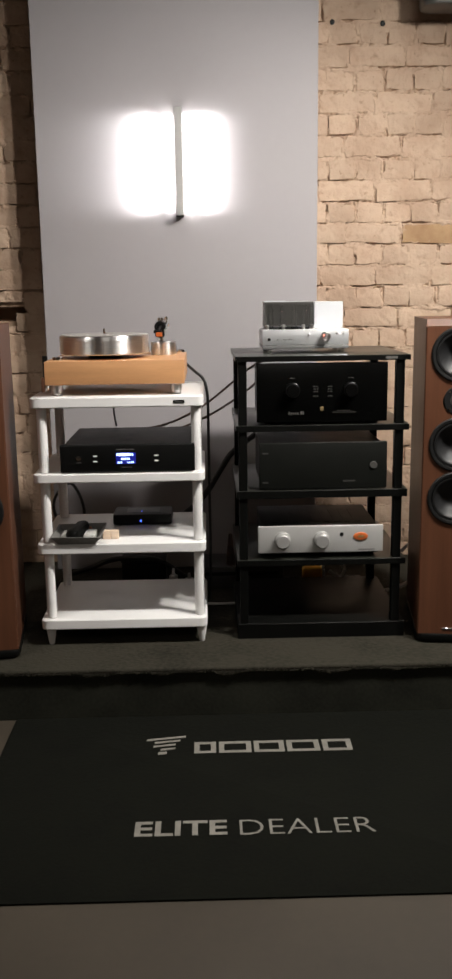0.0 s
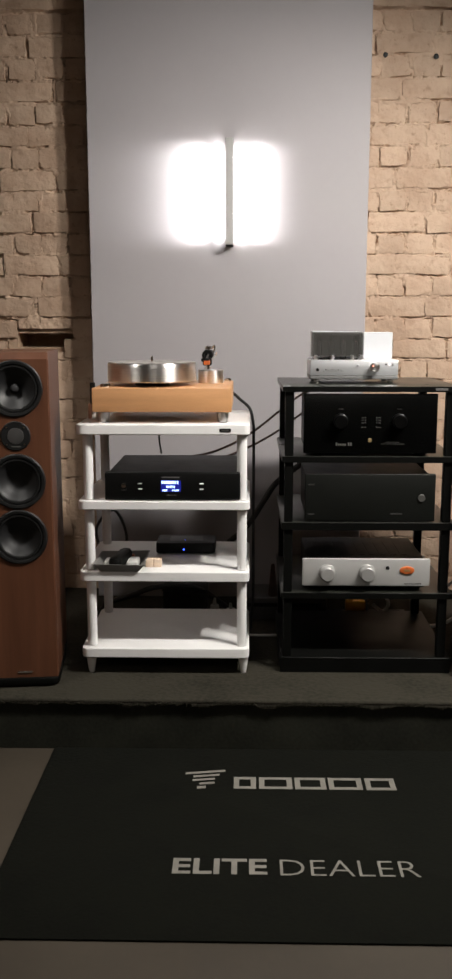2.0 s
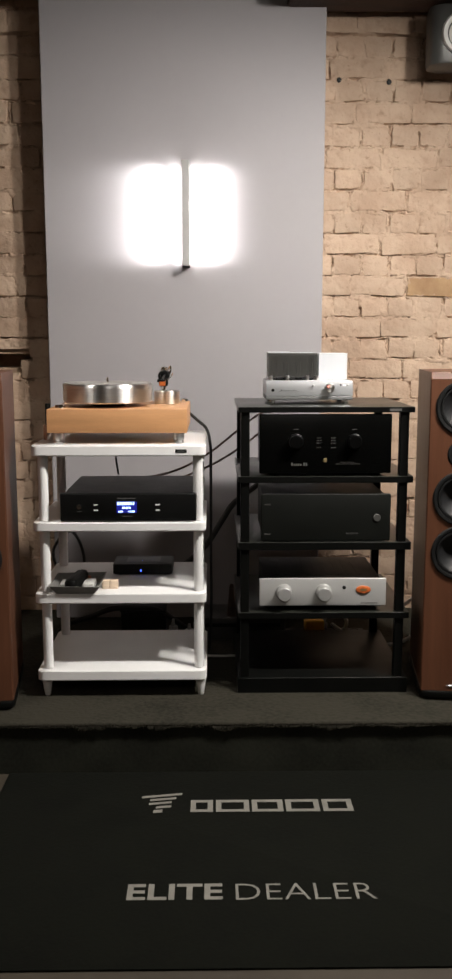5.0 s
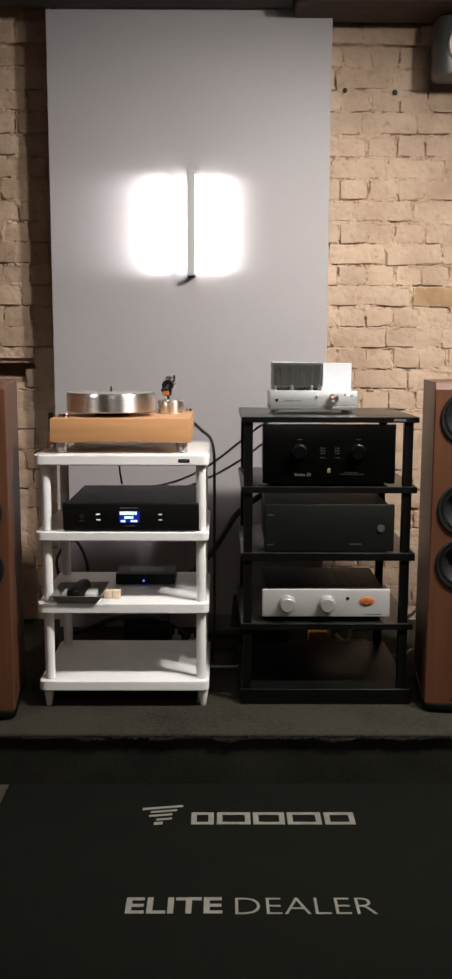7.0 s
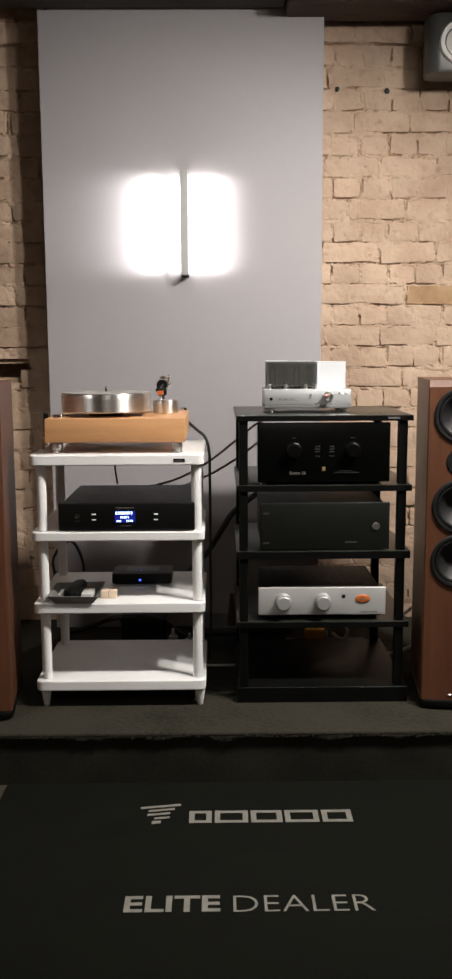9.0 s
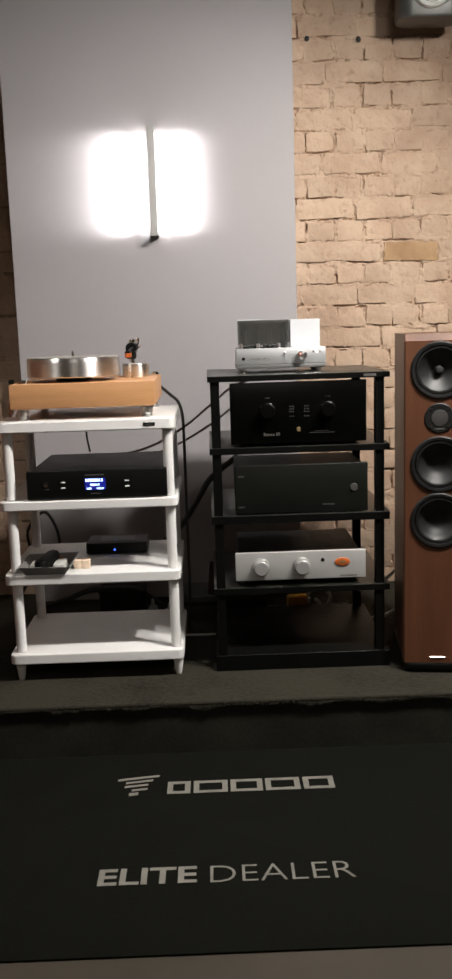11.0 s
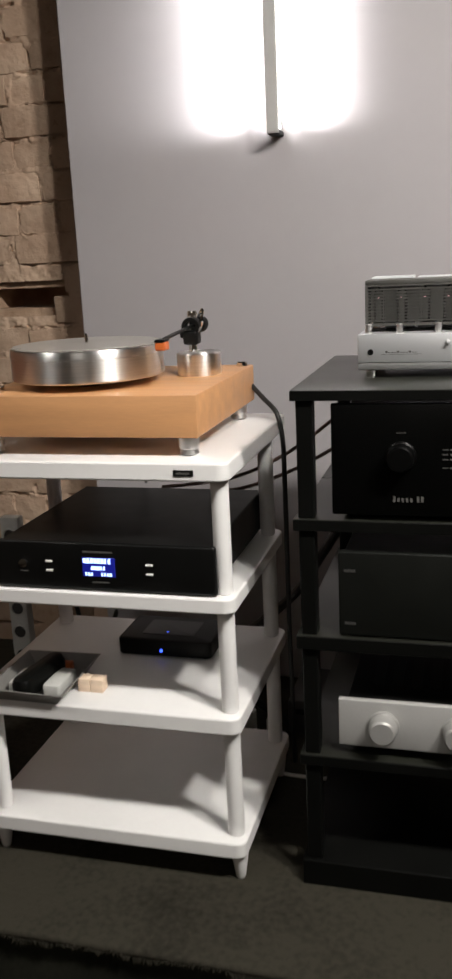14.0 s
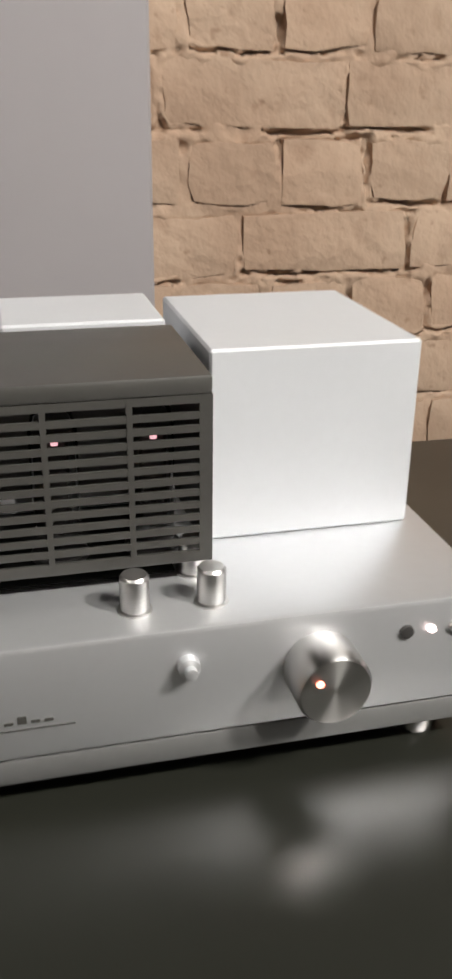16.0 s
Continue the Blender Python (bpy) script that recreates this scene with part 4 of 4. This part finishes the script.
cable([(-0.36, 3.63, 0.80), (-0.17, 3.61, 0.82), (-0.019, 3.6, 0.875), (0.11, 3.6, 0.949), (0.2, 3.59, 1.02)], 0.0045, BROWNCABLE, "thin brown cable slung between the two racks")
cable([(-0.2, 3.62, 0.40), (-0.12, 3.61, 0.47), (-0.019, 3.6, 0.564), (0.05, 3.6, 0.67), (0.098, 3.6, 0.739), (0.2, 3.59, 0.82)], 0.012, CABLE, "thick black cable rising between the two racks")
cable([(-0.62, 3.62, 0.187), (-0.581, 3.6, 0.239), (-0.48, 3.6, 0.275), (-0.38, 3.6, 0.309), (-0.22, 3.61, 0.30), (-0.1, 3.62, 0.22), (-0.03, 3.62, 0.187)], 0.011, CABLE, "thick black cable lying behind the white rack")
cable([(-0.650, 3.909, 2.75), (-0.646, 3.909, 2.725), (-0.634, 3.909, 2.695)], 0.005, CABLE, "short black cable end hanging over the grey panel")
cable([(-0.35, 3.45, 1.0), (-0.352, 3.46, 0.93), (-0.345, 3.47, 0.87)], 0.0035, CABLE, "thin black cable hanging under the top shelf")
cable([(-0.1, 3.42, 0.18), (-0.02, 3.40, 0.18), (0.05, 3.395, 0.18), (0.11, 3.40, 0.18)], 0.0045, WHITECABLE, "white cable lying on the carpet between the racks")
cable([(0.64, 3.50, 0.30), (0.70, 3.46, 0.335), (0.75, 3.45, 0.365), (0.79, 3.47, 0.40), (0.80, 3.55, 0.42)], 0.006, WHITECABLE, "white cable bent beside the black rack")
cable([(0.62, 3.5, 0.185), (0.70, 3.46, 0.20), (0.76, 3.45, 0.225), (0.82, 3.5, 0.245), (0.86, 3.6, 0.2)], 0.007, WHITECABLE, "white cable bent beside the black rack")
cable([(0.455, 3.6, 0.245), (0.465, 3.595, 0.272), (0.50, 3.59, 0.284), (0.535, 3.59, 0.272), (0.547, 3.59, 0.245), (0.53, 3.59, 0.217), (0.51, 3.585, 0.225), (0.485, 3.59, 0.245)], 0.0065, WHITECABLE, "white cable looped behind the black rack")
cable([(-0.62, 3.5, 0.184), (-0.65, 3.55, 0.30), (-0.60, 3.58, 0.42), (-0.62, 3.6, 0.55), (-0.55, 3.62, 0.62), (-0.5, 3.6, 0.5), (-0.56, 3.55, 0.36), (-0.6, 3.5, 0.184)], 0.006, CABLE, "black cable bundle beside the white rack")
ps = thing("power_strip", (0.45, 3.61, PODIUM_Z), "low black power strip on the carpet behind the rack", "power strip")
part("strip_body", box(-0.17, 0.17, -0.035, 0.035, 0, 0.034, 0.005, 2), BLACKMET, ps)
for k in range(5):
    part("socket", lathe([(0.0, 0.034), (0.02, 0.034), (0.022, 0.0365), (0.018, 0.0365), (0.016, 0.0345), (0, 0.0345)], Matrix.Translation((-0.13 + 0.065 * k, 0, 0)), 20), PLASTIC, ps)
pl_ = thing("power_plug", (0.418, 3.6, PODIUM_Z + 0.0367), "yellow plastic plug standing in the black power strip", "plug")
part("plug_body", box(-0.042, 0.038, -0.018, 0.018, 0.0, 0.048, 0.008, 3), YELLOW, pl_)
part("plug_collar", box(0.038, 0.05, -0.01, 0.01, 0.012, 0.036, 0.003, 2), WHITECABLE, pl_)
for qx, qh in ((-0.149, 0.095), (-0.085, 0.075)):
    q = thing("adapter_plug", (qx, 3.58, PODIUM_Z), "pale grey mains adapter standing on the carpet", "adapter", "pale adapters")
    part("adapter_body", slab(-0.017, 0.017, -0.014, 0.014, 0, qh * 0.7, 0.006, 0.004), CLEARGREY, q)
    part("adapter_neck", cyl(0, 0, qh * 0.7, qh, 0.008, 0.005), CLEARGREY, q)
bx = thing("mains_filter", (0.10, 3.70, PODIUM_Z), "dark grey metal mains filter box behind the racks", "mains filter")
part("box_body", box(-0.15, 0.2, -0.1, 0.1, 0, 0.092, 0.004, 2), PLASTIC, bx)
part("front_strip", box(-0.13, 0.18, -0.103, -0.1, 0.055, 0.07), GREYMET, bx)
bk = thing("cable_box", (-0.27, 3.66, PODIUM_Z), "black plastic cable box behind the white rack", "cable box")
part("box_body", box(-0.09, 0.09, -0.06, 0.06, 0, 0.115, 0.01, 3), BLACKMET, bk)
part("box_lid", box(-0.092, 0.092, -0.062, 0.062, 0.1152, 0.124, 0.003, 2), RUBBER, bk)
# Plain tapered body for a dark brown bottle-like shape.
bo = thing("bottle_shape", (0.085, 3.635, PODIUM_Z + 0.0922), "dark brown bottle-like shape tapering upward on the mains filter", "cone")
part("cone_body", lathe([(0, 0), (0.018, 0), (0.019, 0.004), (0.014, 0.06), (0.008, 0.125), (0.006, 0.13), (0, 0.131)], None, 24), BEAM, bo)
so = thing("socket_block", (-0.90, 3.80, PODIUM_Z), "pale beige socket block standing behind the white rack", "power strip")
part("socket_post", box(-0.03, 0.03, -0.012, 0.025, 0, 0.50, 0.006, 2), CLEARGREY, so)
for k in range(6):
    sk = part("socket", lathe([(0.0225, 0.0), (0.0225, 0.003), (0.019, 0.003), (0.018, -0.001), (0, -0.001)], front(0, -0.012, 0.07 + 0.075 * k), 24, cap=False), CLEARGREY, so)
    part("socket_well", lathe([(0, 0), (0.0175, 0.0), (0.0175, 0.0012), (0, 0.0008)], front(0, -0.012, 0.07 + 0.075 * k), 24), PLASTIC, sk)

# ---- bricks of the north wall: alternating header and stretcher courses ----
COURSE, JOINT0, HEAD = 0.0876, 2.602, 0.1185
rng = np.random.RandomState(11)
BROWN_X, BROWN_Z = 0.946, 1.603


def brick_mesh(w, h, seed):
    r = np.random.RandomState(seed)
    own = bmesh.new()
    nx, nz = (5 if w > 0.15 else 4), 4
    grid = []
    for j in range(nz):
        row = []
        for i in range(nx):
            u, v = i / (nx - 1), j / (nz - 1)
            x, z = (u - 0.5) * w, (v - 0.5) * h
            edge = (i in (0, nx - 1)) + (j in (0, nz - 1))
            y = r.uniform(-0.0014, 0.0014) + (0.0014 if edge == 1 else 0.0035 if edge == 2 else 0)
            if edge:
                x -= math.copysign(r.uniform(-0.004, 0.006), x) * (1.6 if edge == 2 else 1)
                z -= math.copysign(r.uniform(-0.004, 0.006), z) * (1.6 if edge == 2 else 1)
            else:
                x, z = x * 1.45, z * 2.1
            row.append(own.verts.new((x, y, z)))
        grid.append(row)
    for j in range(nz - 1):
        for i in range(nx - 1):
            own.faces.new((grid[j][i], grid[j][i + 1], grid[j + 1][i + 1], grid[j + 1][i]))
    ring = grid[0] + [g[-1] for g in grid[1:]] + grid[-1][-2::-1] + [g[0] for g in grid[-2:0:-1]]
    back = [own.verts.new((v.co.x * 1.02, 0.03, v.co.z * 1.04)) for v in ring]
    n = len(ring)
    for i in range(n):
        own.faces.new((ring[(i + 1) % n], ring[i], back[i], back[(i + 1) % n]))
    return mesh_of("brick", own, BRICK, False)


HEADERS = [brick_mesh(HEAD - 0.009, COURSE - 0.009, 20 + k) for k in range(9)]
STRETCHERS = [brick_mesh(2 * HEAD - 0.009, COURSE - 0.009, 50 + k) for k in range(9)]
for group in (HEADERS, STRETCHERS):
    for me in group:
        me.polygons.foreach_set("use_smooth", [True] * len(me.polygons))
        me.set_sharp_from_angle(angle=radians(50))
rest_v, rest_f, laid = [], [], []
course = 0
z = JOINT0 + 1.5 * COURSE
while z > PODIUM_Z:
    stretch = course % 2 == 1
    step = 2 * HEAD if stretch else HEAD
    phase = (0.698 if not stretch else 0.713 if course % 4 == 1 else 0.844) + rng.uniform(-0.008, 0.008)
    k0, k1 = math.ceil((X0 - phase) / step), math.floor((X1 - phase) / step)
    for k in range(k0, k1 + 1):
        x = phase + k * step + rng.uniform(-0.005, 0.005)
        if abs(x) > 2.5 or -0.52 < x < 0.33 or (GX0 - 0.05 < x < GX1 and GZ0 - 0.02 < z < GZ1 + 0.02) or rng.rand() < 0.004:
            rng.rand(3)
            continue
        me = (STRETCHERS if stretch else HEADERS)[rng.randint(9)]
        m = Matrix.Translation((x, WALL_Y - (0.0205 if z > JOINT0 else 0.0095) + rng.uniform(-0.004, 0.003), z + rng.uniform(-0.003, 0.003))) @ Matrix.Rotation(radians(rng.uniform(-1.6, 1.6)), 4, "Y")
        m = m @ Matrix.Diagonal((rng.uniform(0.985, 1.03), 1, rng.uniform(0.96, 1.05), 1))
        if rng.rand() < 0.5:
            m = m @ Matrix.Rotation(math.pi, 4, "Y")
        bare = abs(x - BROWN_X) < HEAD and abs(z - BROWN_Z) < COURSE / 2 and stretch
        laid.append((x, z, step - 0.009, COURSE - 0.009, m.inverted(), bare))
        if -1.05 < x < -0.5 or 0.3 < x < 1.15:
            ob = new("brick", me)
            ob.parent = wall
            ob.matrix_basis = m
            if bare:
                ob.data = me.copy()
                ob.data.materials[0] = BROWNBRICK
        else:
            o = len(rest_v)
            rest_v += [tuple(m @ v.co) for v in me.vertices]
            rest_f += [tuple(o + i for i in p.vertices) for p in me.polygons]
    course += 1
    z -= COURSE
rest = bpy.data.meshes.new("brick_rest")
rest.from_pydata(rest_v, [], rest_f)
rest.materials.append(BRICK)
ob = new("brick_rest", rest)
ob.parent = wall
tagged(ob, kind="stuff")

# rough mortar under thick paint: mostly flush with the brick faces, cracked open along some of their edges
def lattice_noise(xx, zz, cell, seed):
    r = np.random.RandomState(seed).uniform(-1, 1, (64, 64))
    u, v = xx / cell + 100.0, zz / cell + 100.0
    i, j = np.floor(u).astype(int), np.floor(v).astype(int)
    fu, fv_ = u - i, v - j
    fu, fv_ = fu * fu * (3 - 2 * fu), fv_ * fv_ * (3 - 2 * fv_)
    lo = r[i % 64, j % 64] * (1 - fu) + r[(i + 1) % 64, j % 64] * fu
    hi = r[i % 64, (j + 1) % 64] * (1 - fu) + r[(i + 1) % 64, (j + 1) % 64] * fu
    return lo * (1 - fv_) + hi * fv_


GRAIN = 0.003
for a, b in ((-1.06, -0.668), (0.463, 1.16)):
    xs, zs = np.arange(a, b, GRAIN), np.arange(PODIUM_Z + 0.002, 2.775, GRAIN)
    gx, gz = np.meshgrid(xs, zs)
    wx = gx + 0.0046 * lattice_noise(gx, gz, 0.021, 1) + 0.0024 * lattice_noise(gx, gz, 0.009, 2)
    wz = gz + 0.0042 * lattice_noise(gx, gz, 0.023, 3) + 0.0022 * lattice_noise(gx, gz, 0.009, 4)
    away, under = np.full(gx.shape, 0.05), np.zeros(gx.shape)
    for bx_, bz_, bw_, bh_, inv, bare in laid:
        i0, i1 = np.searchsorted(xs, (bx_ - bw_ / 2 - 0.03, bx_ + bw_ / 2 + 0.03))
        j0, j1 = np.searchsorted(zs, (bz_ - bh_ / 2 - 0.03, bz_ + bh_ / 2 + 0.03))
        if i0 == i1 or j0 == j1:
            continue
        px, pz = wx[j0:j1, i0:i1], wz[j0:j1, i0:i1]
        lx = inv[0][0] * px + inv[0][2] * pz + inv[0][3]
        lz = inv[2][0] * px + inv[2][2] * pz + inv[2][3]
        flip = 1.0 if inv[2][2] > 0 else -1.0
        dx, dz = np.abs(lx) - bw_ / 2, np.abs(lz) - bh_ / 2
        d = np.maximum(dx, dz)
        nearer = d < away[j0:j1, i0:i1]
        side = np.where(dx > dz, 0.04, np.where(lz * flip < 0, 0.26, -0.25)) + (0.7 if bare else 0.0)
        away[j0:j1, i0:i1] = np.where(nearer, d, away[j0:j1, i0:i1])
        under[j0:j1, i0:i1] = np.where(nearer, side, under[j0:j1, i0:i1])
    lift = 0.0070 + 0.0026 * lattice_noise(gx, gz, 0.09, 5) + 0.0034 * lattice_noise(gx, gz, 0.026, 6) + 0.0018 * lattice_noise(gx, gz, 0.010, 7)
    lift = lift - np.clip(-away - 0.004, 0, 0.004)
    gate = lattice_noise(gx, gz, 0.055, 8) + 0.5 * lattice_noise(gx, gz, 0.017, 9) + under
    crack = np.clip((gate - 0.06) / 0.42, 0, 1) * np.clip(1 - np.abs(away - 0.0012) / (0.0047 + 0.003 * lattice_noise(gx, gz, 0.031, 10)), 0, 1)
    lift = np.maximum(lift - 0.020 * crack, -0.0125)
    lift = lift + np.where(gz > JOINT0 + 0.004, 0.0105, 0.0)
    ledge = np.clip(1 - np.abs(wz - JOINT0 + 0.002) / 0.010, 0, 1) * np.clip(0.7 + 0.6 * lattice_noise(gx, gz, 0.06, 12), 0, 1)
    lift = np.maximum(lift - 0.024 * ledge, -0.0125)
    hole = (gx > GX0 - 0.03) & (gx < GX1 + 0.01) & (gz > GZ0 - 0.02) & (gz < GZ1 + 0.02)
    keep = ~hole & (away > -0.016)
    n = len(xs)
    index = np.arange(gx.size).reshape(gx.shape)
    quad = keep[:-1, :-1] & keep[:-1, 1:] & keep[1:, :-1] & keep[1:, 1:]
    faces = np.stack((index[:-1, :-1][quad], index[:-1, 1:][quad], index[1:, 1:][quad], index[1:, :-1][quad]), axis=1)
    used, faces = np.unique(faces, return_inverse=True)
    faces = faces.reshape(-1, 4)
    verts = np.stack((gx.ravel(), WALL_Y - lift.ravel(), gz.ravel()), axis=1)[used]
    sheet = bpy.data.meshes.new("mortar")
    sheet.from_pydata(verts.tolist(), [], faces.tolist())
    sheet.materials.append(BRICK)
    sheet.polygons.foreach_set("use_smooth", [True] * len(faces))
    ob = new("mortar", sheet)
    ob.parent = wall
    tagged(ob, kind="stuff")

# two old drill holes in the painted joints: black discs for the shade inside
for x, z in ((0.536, 2.427), (0.742, 2.421)):
    bm = lathe([(0.011, 0.0), (0.0095, 0.0008), (0.005, 0.0010), (0, 0.0009)], front(x, WALL_Y - 0.0155, z), 12, cap=False)
    for v in bm.verts:
        v.co += 0.004 * Vector((noise.noise(v.co * 60), 0, noise.noise(v.co * 60 + Vector((5, 0, 0)))))
    part("drill_hole", bm, BLACKMET, wall)
